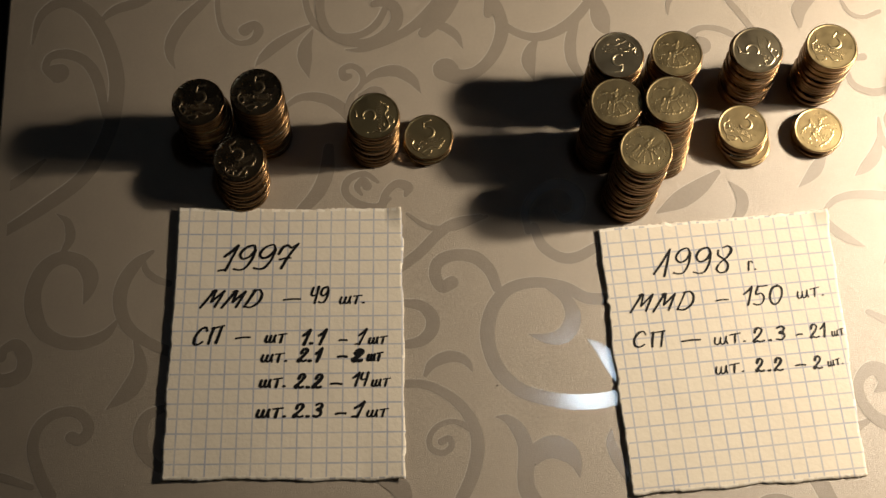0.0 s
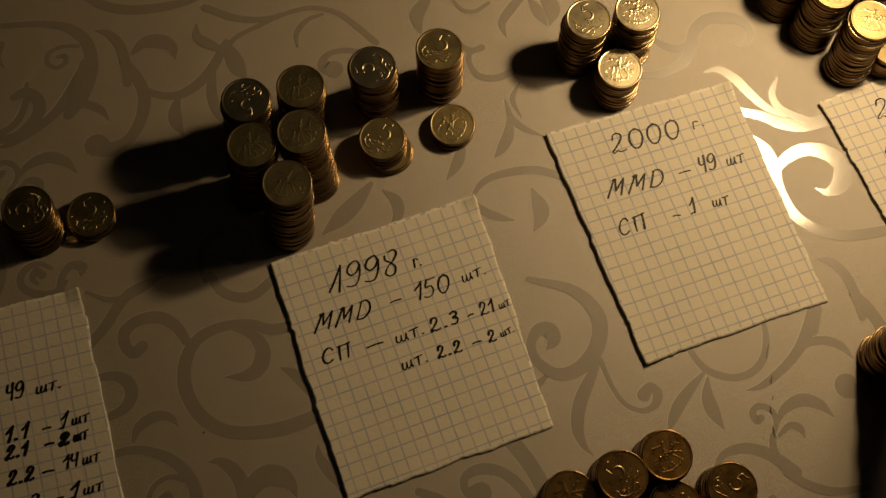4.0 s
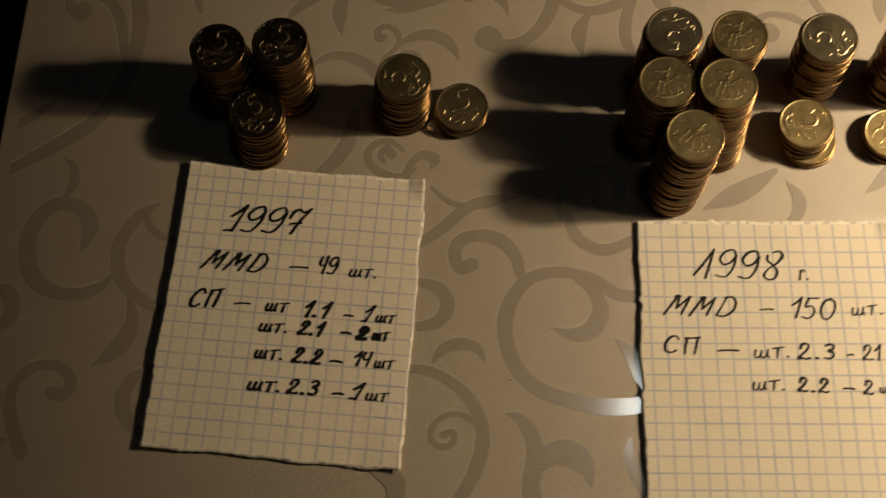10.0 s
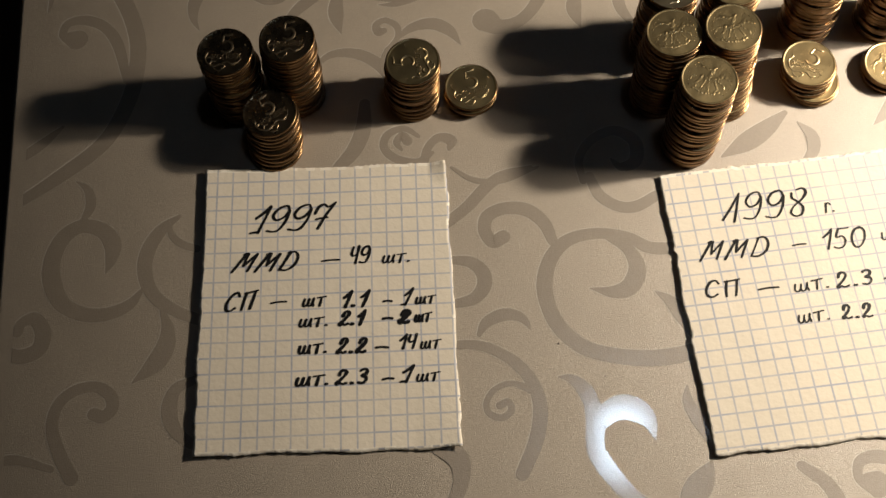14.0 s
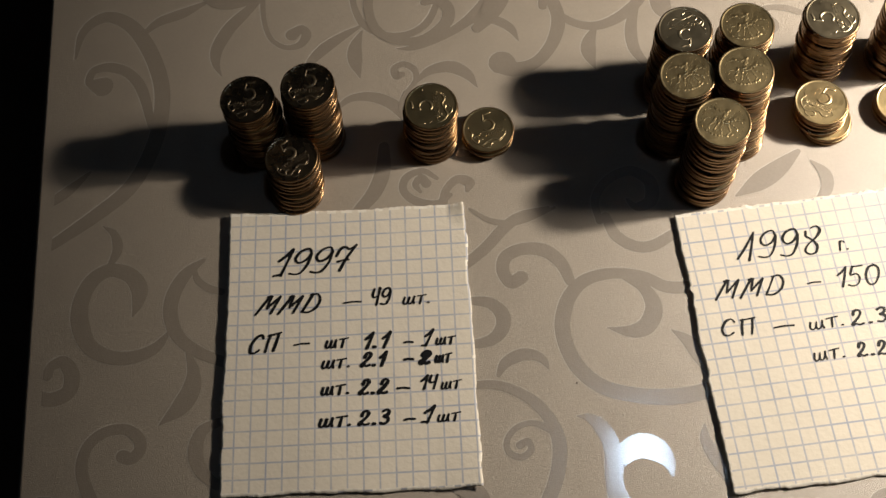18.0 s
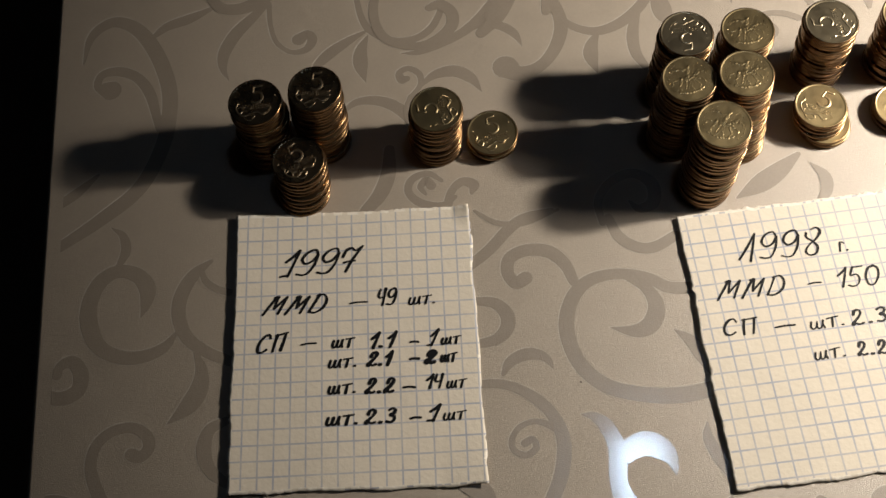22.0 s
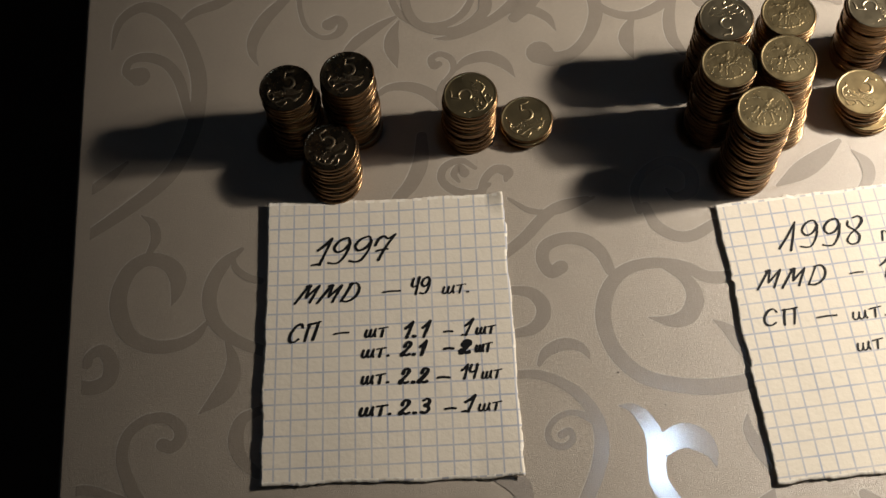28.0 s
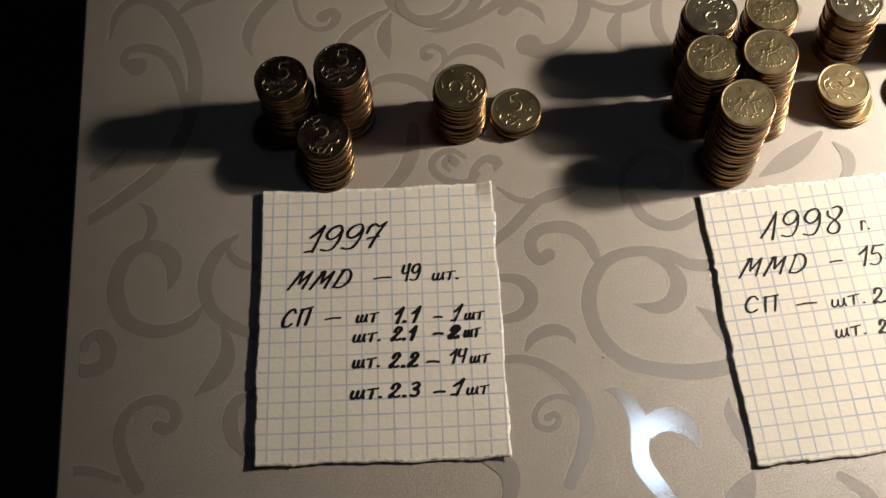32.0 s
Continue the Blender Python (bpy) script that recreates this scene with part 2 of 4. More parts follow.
def ribbon(bm, points, z, steps=8, caps=True):
    """A flat band of changing width along a curve of (x, y, width), with round ends."""
    q = spline(points, steps)
    left, right = [], []
    for k, v in enumerate(q):
        way = q[min(k + 1, len(q) - 1)][:2] - q[max(k - 1, 0)][:2]
        way = way / (np.linalg.norm(way) + 1e-12)
        half = max(v[2], 1e-6) / 2
        side = np.array((-way[1], way[0])) * half
        left.append(v[:2] + side), right.append(v[:2] - side)
    ring = []
    if caps:
        for end, way, turn in ((q[0], q[0][:2] - q[1][:2], 1), (q[-1], q[-1][:2] - q[-2][:2], -1)):
            way = way / (np.linalg.norm(way) + 1e-12)
            side = np.array((-way[1], way[0]))
            ring.append([end[:2] + end[2] / 2 * (side * math.cos(a) + way * math.sin(a)) for a in [math.pi * j / 7 for j in range(1, 7)]])
    low = [bm.verts.new((x, y, z)) for x, y in left]
    high = [bm.verts.new((x, y, z)) for x, y in right]
    for a in range(len(low) - 1):
        bm.faces.new((high[a], high[a + 1], low[a + 1], low[a]))
    if caps:
        for tips, a, b in ((ring[0], low[0], high[0]), (ring[1], low[-1], high[-1])):
            made = [bm.verts.new((x, y, z)) for x, y in tips]
            try:
                bm.faces.new([a, *made, b] if tips is ring[1] else [b, *made, a])
            except ValueError:
                pass
    bmesh.ops.recalc_face_normals(bm, faces=bm.faces)
    for f_ in bm.faces:
        if f_.normal.z < 0:
            f_.normal_flip()
    return bm


# ---- the room ----
def room():
    x0, x1, y0, y1, z0, z1, w = -1.5, 2.3, -1.8, 1.5, -0.75, 1.9, 0.1
    for name, lo, hi, mat in (
        ("floor", (x0 - w, y0 - w, z0 - w), (x1 + w, y1 + w, z0), FLOOR), ("ceiling", (x0 - w, y0 - w, z1), (x1 + w, y1 + w, z1 + w), WALL),
        ("wall_west", (x0 - w, y0 - w, z0), (x0, y1 + w, z1), WALL), ("wall_east", (x1, y0 - w, z0), (x1 + w, y1 + w, z1), WALL),
        ("wall_south", (x0, y0 - w, z0), (x1, y0, z1), WALL), ("wall_north", (x0, y1, z0), (x1, y1 + w, z1), WALL)):
        tagged(part(name, box(bmesh.new(), lo, hi), mat), "plain dark room surface in dim light", name.split("_")[0], kind="structure")


room()

EDGE = (-7.04 * C, radians(2.48))  # the table's short edge: where it crosses y = 0, and its slant


def table():
    thing = new("table")
    tagged(thing, "wooden dining table covered with a patterned oilcloth", "table")
    lean = pose(EDGE[0], 0, 0, 0, 0, math.degrees(EDGE[1]))
    part("tabletop", box(bmesh.new(), (0.002, -0.42, -0.030), (0.843, 0.30, -0.0010), 0.002), WOOD, thing, at=lean)
    for x in (0.06, 0.78):
        for y in (-0.36, 0.24):
            part("leg", box(bmesh.new(), (x - 0.03, y - 0.03, -0.75), (x + 0.03, y + 0.03, -0.030), 0.004), WOOD, thing, at=lean)
    return thing


table()


def tablecloth():
    """The oilcloth: flat on the table, bent over its edges and hanging down a little."""
    bm = bmesh.new()
    r, drop = 0.0016, 0.16
    def profile(lo, hi):
        out = [(lo - 0.001, -drop), (lo, -drop / 2)]
        out += [(lo + r - r * math.cos(a), -r + r * math.sin(a)) for a in np.linspace(0, math.pi / 2, 7)]
        out += [(hi - r + r * math.sin(a), -r + r * math.cos(a)) for a in np.linspace(0, math.pi / 2, 7)]
        return out + [(hi, -drop / 2), (hi + 0.001, -drop)]
    xs, ys = profile(0, 0.845), profile(-0.425, 0.305)
    grid = [[bm.verts.new((x, y, min(zx, zy))) for y, zy in ys] for x, zx in xs]
    for a, b in zip(grid, grid[1:]):
        for k in range(len(ys) - 1):
            bm.faces.new((a[k], b[k], b[k + 1], a[k + 1]))
    me = mesh_from("tablecloth", bm, CLOTH, True)
    ob = part("tablecloth", me, None, at=pose(EDGE[0], 0, 0, 0, 0, math.degrees(EDGE[1])))
    return tagged(ob, "beige embossed oilcloth with pearly grey scroll print", "tablecloth")


CLOTH_SHEET = tablecloth()

# ---- the print on the oilcloth: one repeat of scrolls and leaves, as (x, y, width) along each ----
REPEAT = (24.8, -16.6)  # from one repeat of the print to the next
PRINTS = []


def motif(kind, laid, *points):
    """One printed shape along (x, y, width); laid: on which repeats of the print it shows."""
    PRINTS.append((kind, points, {"once": (0,), "twice": (0, 1), "thrice": (-1, 0, 1)}[laid]))


motif("scroll", "twice", (-6.31, 7.16, 0.08), (-6.11, 8.33, 0.34), (-5.36, 8.93, 0.47), (-4.45, 8.56, 0.55), (-3.70, 7.54, 0.58), (-3.15, 6.17, 0.58), (-3.00, 4.98, 0.57), (-3.17, 3.49, 0.56), (-3.86, 1.87, 0.55), (-5.14, 0.70, 0.51), (-6.77, -0.47, 0.35))
motif("leaf", "twice", (-6.93, 1.15, 0.28), (-6.10, 1.75, 0.39), (-5.37, 2.45, 0.12))
motif("scroll", "twice", (-5.22, 5.93, 0.82), (-5.69, 6.15, 0.33), (-5.56, 6.62, 0.33), (-4.95, 6.72, 0.42), (-4.25, 6.39, 0.41), (-3.73, 5.61, 0.41), (-3.32, 4.19, 0.28))
motif("scroll", "twice", (-7.29, 6.55, 0.33), (-6.62, 5.97, 0.45), (-6.36, 5.15, 0.49), (-6.71, 4.30, 0.45), (-7.21, 3.69, 0.32))
motif("leaf", "twice", (-3.85, 8.10, 0.17), (-3.32, 8.58, 0.38), (-2.49, 8.89, 0.43), (-1.66, 9.30, 0.17))
motif("leaf", "twice", (-0.92, 6.08, 0.04), (-1.14, 6.60, 0.29), (-1.12, 7.26, 0.47), (-0.73, 8.07, 0.51), (-0.19, 8.70, 0.43), (0.30, 9.23, 0.26))
motif("scroll", "twice", (0.48, 9.35, 0.21), (0.56, 8.38, 0.19), (0.81, 7.58, 0.19), (1.34, 7.14, 0.21), (1.88, 7.21, 0.30), (2.12, 7.61, 0.38), (1.94, 7.90, 0.34), (1.61, 7.67, 0.51))
motif("leaf", "twice", (4.05, 7.84, 0.13), (3.48, 7.50, 0.34), (2.78, 6.99, 0.46), (2.33, 6.52, 0.34), (2.07, 6.17, 0.06))
motif("leaf", "twice", (4.14, 7.64, 0.09), (3.90, 6.98, 0.47), (3.90, 6.36, 0.51), (4.06, 5.66, 0.04))
motif("scroll", "twice", (3.77, 9.32, 0.22), (3.95, 8.47, 0.26), (4.28, 7.86, 0.30), (5.03, 7.40, 0.30), (5.82, 7.39, 0.30), (6.45, 7.77, 0.30), (6.83, 8.44, 0.26), (7.00, 9.22, 0.17))
motif("scroll", "twice", (5.38, 6.80, 0.04), (6.00, 6.81, 0.25), (6.88, 7.14, 0.34), (7.69, 7.59, 0.38), (8.37, 8.18, 0.47), (9.09, 9.03, 0.56))
motif("leaf", "twice", (7.65, 7.56, 0.13), (8.29, 7.85, 0.30), (8.97, 7.79, 0.38), (9.52, 7.40, 0.34), (9.78, 6.83, 0.04))
motif("scroll", "twice", (5.70, 4.95, 0.17), (6.03, 5.41, 0.21), (6.00, 5.87, 0.25), (5.62, 6.13, 0.25), (5.29, 5.97, 0.25), (5.36, 5.67, 0.34), (5.55, 5.71, 0.25))
motif("leaf", "twice", (6.01, 5.31, 0.08), (6.51, 5.77, 0.34), (7.26, 5.91, 0.50), (7.85, 5.57, 0.42), (8.20, 4.99, 0.04))
motif("scroll", "twice", (3.12, 4.35, 0.12), (3.73, 4.83, 0.29), (4.56, 4.82, 0.42), (5.29, 4.40, 0.46), (6.03, 3.53, 0.49))
motif("scroll", "twice", (4.85, 2.82, 0.37), (4.79, 1.87, 0.53), (4.48, 1.07, 0.52), (3.95, 0.43, 0.40))
motif("scroll", "twice", (6.25, 1.31, 0.36), (6.09, 1.53, 0.28), (5.89, 1.27, 0.24), (6.05, 0.99, 0.12))
motif("scroll", "twice", (6.62, 1.48, 0.16), (6.15, 1.79, 0.24), (5.60, 1.58, 0.28), (5.47, 1.10, 0.28), (5.86, 0.67, 0.32), (6.56, 0.49, 0.32), (7.06, 0.83, 0.16))
motif("scroll", "twice", (6.78, 0.48, 0.32), (6.94, 1.04, 0.28), (7.31, 1.39, 0.32), (7.71, 1.25, 0.40), (7.63, 0.95, 0.16))
motif("scroll", "twice", (9.13, 5.94, 0.97), (9.61, 5.65, 0.63), (10.33, 5.88, 0.46), (10.94, 6.58, 0.47), (11.27, 7.53, 0.51), (11.16, 8.40, 0.47), (10.84, 9.19, 0.39))
motif("scroll", "twice", (10.87, 8.75, 0.22), (11.28, 7.92, 0.30), (11.90, 7.43, 0.34), (12.62, 7.28, 0.38), (13.40, 7.56, 0.43), (14.11, 8.13, 0.43), (14.80, 9.01, 0.35))
motif("leaf", "twice", (12.58, 7.23, 0.13), (12.30, 6.66, 0.47), (12.24, 6.14, 0.51), (12.40, 5.48, 0.06))
motif("scroll", "twice", (14.16, 8.18, 0.21), (13.85, 7.17, 0.43), (13.85, 6.27, 0.42), (14.15, 5.61, 0.29))
motif("leaf", "twice", (14.86, 9.15, 0.22), (14.98, 8.32, 0.69), (15.08, 7.78, 0.64), (15.27, 7.35, 0.13))
motif("scroll", "twice", (11.96, -0.47, 0.24), (11.89, 0.34, 0.28), (12.36, 1.03, 0.32), (13.15, 1.35, 0.37), (13.78, 0.91, 0.45), (13.74, 0.20, 0.44), (13.25, -0.01, 0.32), (12.94, 0.29, 0.08))
motif("scroll", "twice", (9.23, -2.32, 0.47), (8.88, -2.48, 0.43), (8.65, -2.06, 0.43), (8.77, -1.57, 0.44), (9.33, -1.32, 0.44), (10.04, -1.41, 0.48), (10.55, -1.88, 0.43), (10.80, -2.54, 0.35))
motif("scroll", "twice", (15.11, -2.95, 0.39), (13.93, -2.94, 0.43), (13.16, -2.52, 0.39), (12.19, -2.35, 0.39), (11.29, -2.54, 0.43), (10.71, -3.11, 0.47), (10.43, -3.95, 0.51), (10.49, -4.74, 0.50), (10.81, -5.49, 0.50), (11.46, -6.12, 0.50), (12.40, -6.44, 0.50), (13.54, -6.57, 0.53), (14.69, -6.43, 0.50), (15.68, -5.98, 0.38))
motif("leaf", "twice", (12.57, -2.52, 0.20), (13.15, -2.93, 0.39), (13.39, -3.58, 0.55), (13.12, -4.18, 0.58), (12.59, -4.37, 0.43), (11.84, -4.21, 0.04))
motif("scroll", "twice", (12.17, -0.30, 0.32), (12.44, -1.00, 0.40), (13.02, -1.43, 0.40), (13.61, -1.45, 0.40), (14.33, -1.08, 0.36))
motif("scroll", "twice", (7.27, -1.88, 0.36), (8.10, -1.23, 0.40), (8.76, -0.54, 0.40), (9.37, -0.12, 0.36), (10.28, 0.10, 0.20))
motif("scroll", "twice", (7.42, -3.03, 0.27), (8.13, -3.14, 0.39), (8.51, -3.53, 0.47), (8.51, -4.01, 0.47), (8.14, -4.40, 0.39), (7.42, -4.55, 0.27))
motif("leaf", "twice", (8.28, -5.58, 0.15), (8.53, -5.19, 0.35), (9.04, -4.96, 0.42), (9.50, -5.01, 0.35), (9.76, -5.23, 0.23), (9.87, -5.48, 0.04))
motif("scroll", "twice", (7.27, -5.88, 0.27), (8.13, -5.89, 0.31), (8.79, -6.13, 0.34), (9.43, -6.60, 0.38), (9.87, -7.29, 0.42), (10.00, -8.04, 0.45), (9.80, -8.96, 0.45), (9.33, -9.92, 0.41))
motif("scroll", "twice", (9.83, -7.43, 0.27), (9.22, -7.17, 0.19), (8.69, -7.32, 0.19), (8.40, -7.71, 0.19), (8.47, -8.07, 0.21), (8.84, -8.21, 0.22), (9.13, -8.00, 0.22), (9.05, -7.73, 0.21), (8.80, -7.84, 0.26))
motif("scroll", "twice", (10.63, -7.03, 0.05), (10.99, -7.10, 0.29), (11.33, -7.41, 0.47), (11.55, -7.87, 0.51), (11.62, -8.41, 0.58), (11.55, -9.07, 0.54), (11.68, -9.63, 0.57), (12.47, -10.72, 0.49), (13.38, -11.24, 0.42), (14.35, -11.29, 0.32))
motif("leaf", "twice", (11.77, -8.42, 0.56), (12.13, -8.15, 0.69), (12.55, -8.05, 0.78), (12.98, -8.24, 0.71), (13.25, -8.60, 0.41), (13.33, -9.06, 0.04))
motif("leaf", "twice", (13.85, -4.39, 0.04), (14.29, -4.75, 0.39), (14.67, -5.29, 0.58), (15.01, -5.97, 0.38))
motif("leaf", "twice", (14.47, -7.49, 0.06), (14.44, -7.96, 0.34), (14.65, -8.52, 0.41), (14.90, -9.08, 0.26))
motif("scroll", "twice", (-3.50, -2.96, 0.04), (-3.36, -2.53, 0.37), (-3.34, -1.98, 0.57), (-3.69, -1.47, 0.53), (-4.38, -1.27, 0.49), (-4.96, -1.64, 0.53), (-5.25, -2.43, 0.56), (-5.17, -3.22, 0.60), (-4.78, -3.94, 0.52), (-4.05, -4.32, 0.48), (-3.29, -4.33, 0.44), (-2.66, -4.06, 0.37), (-2.30, -3.61, 0.15))
motif("leaf", "twice", (-4.73, 0.37, 0.04), (-4.32, 0.05, 0.27), (-4.17, -0.54, 0.35), (-4.39, -1.10, 0.19))
motif("scroll", "twice", (-1.25, -1.08, 0.15), (-1.80, -1.54, 0.42), (-2.18, -2.24, 0.49), (-2.24, -2.99, 0.48), (-1.93, -3.75, 0.44), (-1.28, -4.28, 0.40), (-0.45, -4.67, 0.36))
motif("leaf", "twice", (-1.61, -4.30, 0.15), (-1.40, -4.92, 0.40), (-1.45, -5.55, 0.61), (-1.78, -6.09, 0.57), (-2.40, -6.62, 0.04))
motif("scroll", "twice", (-6.10, -4.82, 0.33), (-6.01, -4.52, 0.33), (-5.62, -4.39, 0.44), (-5.31, -4.84, 0.51), (-5.39, -5.40, 0.51), (-6.00, -5.61, 0.47), (-6.71, -5.28, 0.33))
motif("scroll", "twice", (-4.01, -9.46, 0.45), (-4.44, -8.69, 0.42), (-4.72, -7.91, 0.39), (-4.61, -7.21, 0.36), (-4.13, -6.78, 0.36), (-3.50, -6.69, 0.36), (-3.05, -6.96, 0.39), (-2.94, -7.36, 0.39), (-3.19, -7.63, 0.39), (-3.48, -7.55, 0.42))
motif("scroll", "twice", (-0.52, -6.62, 0.28), (-1.04, -6.89, 0.39), (-1.21, -7.52, 0.49), (-1.00, -8.14, 0.42), (-0.49, -8.60, 0.31))
motif("scroll", "twice", (-6.72, -9.06, 0.31), (-5.79, -8.83, 0.31), (-4.63, -9.16, 0.21))
motif("leaf", "twice", (-6.95, -3.98, 0.06), (-6.68, -3.68, 0.30), (-6.27, -3.78, 0.06))
motif("scroll", "twice", (-1.55, -1.19, 0.08), (-1.45, -1.72, 0.23), (-1.07, -2.07, 0.26), (-0.61, -2.25, 0.26))
motif("scroll", "twice", (7.68, 0.25, 0.11), (8.40, -0.25, 0.22), (9.34, -0.31, 0.22), (10.50, 0.12, 0.11))
motif("leaf", "thrice", (25.00, 3.82, 0.09), (25.02, 3.01, 0.27), (25.41, 2.42, 0.27), (26.01, 1.93, 0.05))
motif("leaf", "thrice", (24.98, 3.19, 0.09), (24.70, 2.38, 0.45), (24.26, 1.86, 0.40), (23.85, 1.54, 0.04))
motif("leaf", "thrice", (22.89, 2.54, 0.09), (22.57, 1.98, 0.44), (22.25, 1.56, 0.40), (21.76, 1.12, 0.04))
motif("scroll", "thrice", (25.77, 4.42, 0.09), (25.30, 3.80, 0.23), (25.39, 2.97, 0.09))
motif("scroll", "thrice", (22.34, -0.05, 0.09), (23.04, 0.63, 0.26), (24.01, 0.81, 0.33), (25.33, 0.61, 0.36), (26.50, -0.13, 0.31))
motif("leaf", "thrice", (22.42, 0.22, 0.09), (22.74, -0.43, 0.35), (23.33, -0.90, 0.31), (23.84, -1.16, 0.04))
motif("leaf", "thrice", (24.88, -0.11, 0.13), (24.98, -0.86, 0.62), (24.83, -1.34, 0.53), (24.42, -1.79, 0.04))
motif("leaf", "thrice", (23.95, 6.78, 0.09), (24.29, 6.30, 0.32), (24.80, 6.40, 0.07))
motif("leaf", "thrice", (27.33, 8.04, 0.14), (27.55, 7.31, 0.52), (27.68, 6.61, 0.05))
motif("scroll", "thrice", (30.74, 3.47, 0.33), (31.69, 3.36, 0.38), (32.66, 3.64, 0.43), (33.17, 4.19, 0.43), (33.58, 4.90, 0.48), (34.28, 5.27, 0.53), (35.01, 5.17, 0.58), (35.53, 4.93, 0.48), (35.82, 4.47, 0.34), (35.69, 4.01, 0.24), (35.24, 3.79, 0.19), (34.96, 3.97, 0.14))
motif("leaf", "thrice", (31.68, 5.19, 0.09), (32.02, 4.62, 0.33), (32.65, 4.29, 0.33), (33.29, 4.51, 0.14))
motif("leaf", "thrice", (33.30, 3.00, 0.07), (33.95, 2.94, 0.33), (34.44, 2.38, 0.43), (34.78, 1.63, 0.42), (35.22, 0.86, 0.33), (35.82, 0.29, 0.19))
motif("scroll", "thrice", (33.92, 1.04, 0.33), (34.86, 0.56, 0.42), (35.53, 0.05, 0.52), (36.39, -0.28, 0.56), (37.27, -0.30, 0.52), (38.48, -0.15, 0.33))
motif("scroll", "thrice", (36.16, 1.99, 0.10), (35.69, 1.40, 0.28), (35.70, 0.79, 0.33), (36.12, 0.28, 0.33), (36.83, -0.14, 0.19))
motif("scroll", "thrice", (34.22, -0.23, 0.14), (34.48, -0.88, 0.51), (34.52, -1.66, 0.60), (34.38, -2.30, 0.55), (34.43, -3.16, 0.46), (34.68, -3.96, 0.45), (35.31, -4.67, 0.45), (36.34, -5.14, 0.46), (37.98, -5.32, 0.41), (39.56, -5.13, 0.28))
motif("leaf", "thrice", (34.56, -1.92, 0.18), (35.10, -1.48, 0.46), (35.98, -1.28, 0.56), (36.83, -1.63, 0.65), (37.27, -2.38, 0.79), (36.89, -3.04, 0.74), (36.28, -3.25, 0.37), (35.83, -2.96, 0.05))
motif("scroll", "thrice", (34.77, -5.73, 0.07), (35.22, -5.95, 0.32), (35.56, -6.52, 0.40), (35.65, -7.30, 0.40), (35.56, -8.35, 0.31))
motif("scroll", "thrice", (34.10, -7.01, 0.31), (33.88, -7.65, 0.44), (33.49, -8.35, 0.40))
motif("scroll", "thrice", (23.48, -6.33, 0.08), (23.83, -6.07, 0.51), (23.79, -5.65, 0.60), (23.37, -5.56, 0.47), (22.96, -6.01, 0.34), (23.01, -6.69, 0.38), (23.53, -7.32, 0.46), (24.34, -7.37, 0.55), (25.17, -6.89, 0.60), (25.67, -6.08, 0.60), (25.67, -5.28, 0.56), (25.07, -4.36, 0.43), (23.63, -3.55, 0.22))
motif("scroll", "thrice", (30.48, -11.66, 0.21), (30.36, -12.18, 0.32), (30.46, -12.81, 0.31), (30.79, -13.32, 0.21))
motif("scroll", "thrice", (30.55, -13.04, 0.36), (31.18, -13.69, 0.36), (32.03, -14.14, 0.31), (33.21, -14.31, 0.23))
motif("leaf", "thrice", (30.74, -11.69, 0.13), (31.24, -11.45, 0.26), (31.58, -11.63, 0.30), (31.66, -12.00, 0.06))
motif("scroll", "once", (6.46, 8.74, 0.31), (6.89, 8.84, 0.47), (7.29, 8.46, 0.47), (7.26, 7.87, 0.47), (6.77, 7.37, 0.41), (6.12, 7.08, 0.36), (5.32, 7.18, 0.36), (4.68, 7.66, 0.36), (4.40, 8.55, 0.36), (4.53, 9.60, 0.33), (5.07, 10.59, 0.29), (5.79, 11.32, 0.23), (6.23, 11.49, 0.13))
motif("scroll", "once", (8.33, 7.48, 0.42), (8.88, 8.03, 0.52), (9.30, 8.68, 0.53), (9.59, 9.48, 0.51), (9.55, 10.48, 0.48), (9.03, 11.21, 0.43), (8.25, 11.61, 0.32), (7.23, 11.86, 0.27), (5.89, 12.05, 0.27), (4.95, 12.04, 0.21))
motif("scroll", "once", (9.21, 10.36, 0.19), (8.60, 10.48, 0.19), (8.05, 10.33, 0.19), (7.93, 9.92, 0.19), (8.20, 9.62, 0.21), (8.58, 9.73, 0.21), (8.63, 10.03, 0.23), (8.38, 10.08, 0.19))
motif("leaf", "once", (6.29, 11.16, 0.37), (6.11, 10.64, 0.26), (6.27, 10.12, 0.06))
motif("leaf", "once", (11.24, 9.54, 0.21), (11.78, 9.87, 0.54), (12.40, 9.75, 0.65), (12.76, 9.37, 0.43), (12.77, 8.87, 0.06))
motif("leaf", "once", (13.89, 10.17, 0.09), (13.83, 9.61, 0.38), (14.23, 9.15, 0.43), (14.74, 8.74, 0.15))
motif("scroll", "once", (14.73, 8.71, 0.27), (15.29, 9.21, 0.22), (16.25, 9.50, 0.23), (17.40, 9.78, 0.23), (18.52, 9.80, 0.23), (19.51, 9.32, 0.23), (20.15, 8.46, 0.27), (20.69, 7.60, 0.27))
motif("leaf", "once", (17.59, 8.18, 0.05), (17.68, 8.79, 0.23), (18.22, 9.28, 0.23), (18.90, 9.40, 0.14))
motif("scroll", "once", (14.39, 10.86, 0.32), (15.47, 10.09, 0.32), (16.49, 9.76, 0.27), (17.52, 9.80, 0.14))
motif("scroll", "once", (18.74, 6.86, 0.76), (18.40, 7.09, 0.54), (18.48, 7.44, 0.32), (18.87, 7.61, 0.25), (19.44, 7.56, 0.27), (19.92, 7.33, 0.27))
motif("leaf", "once", (23.13, 8.96, 0.46), (22.62, 8.40, 0.60), (22.54, 7.64, 0.18))
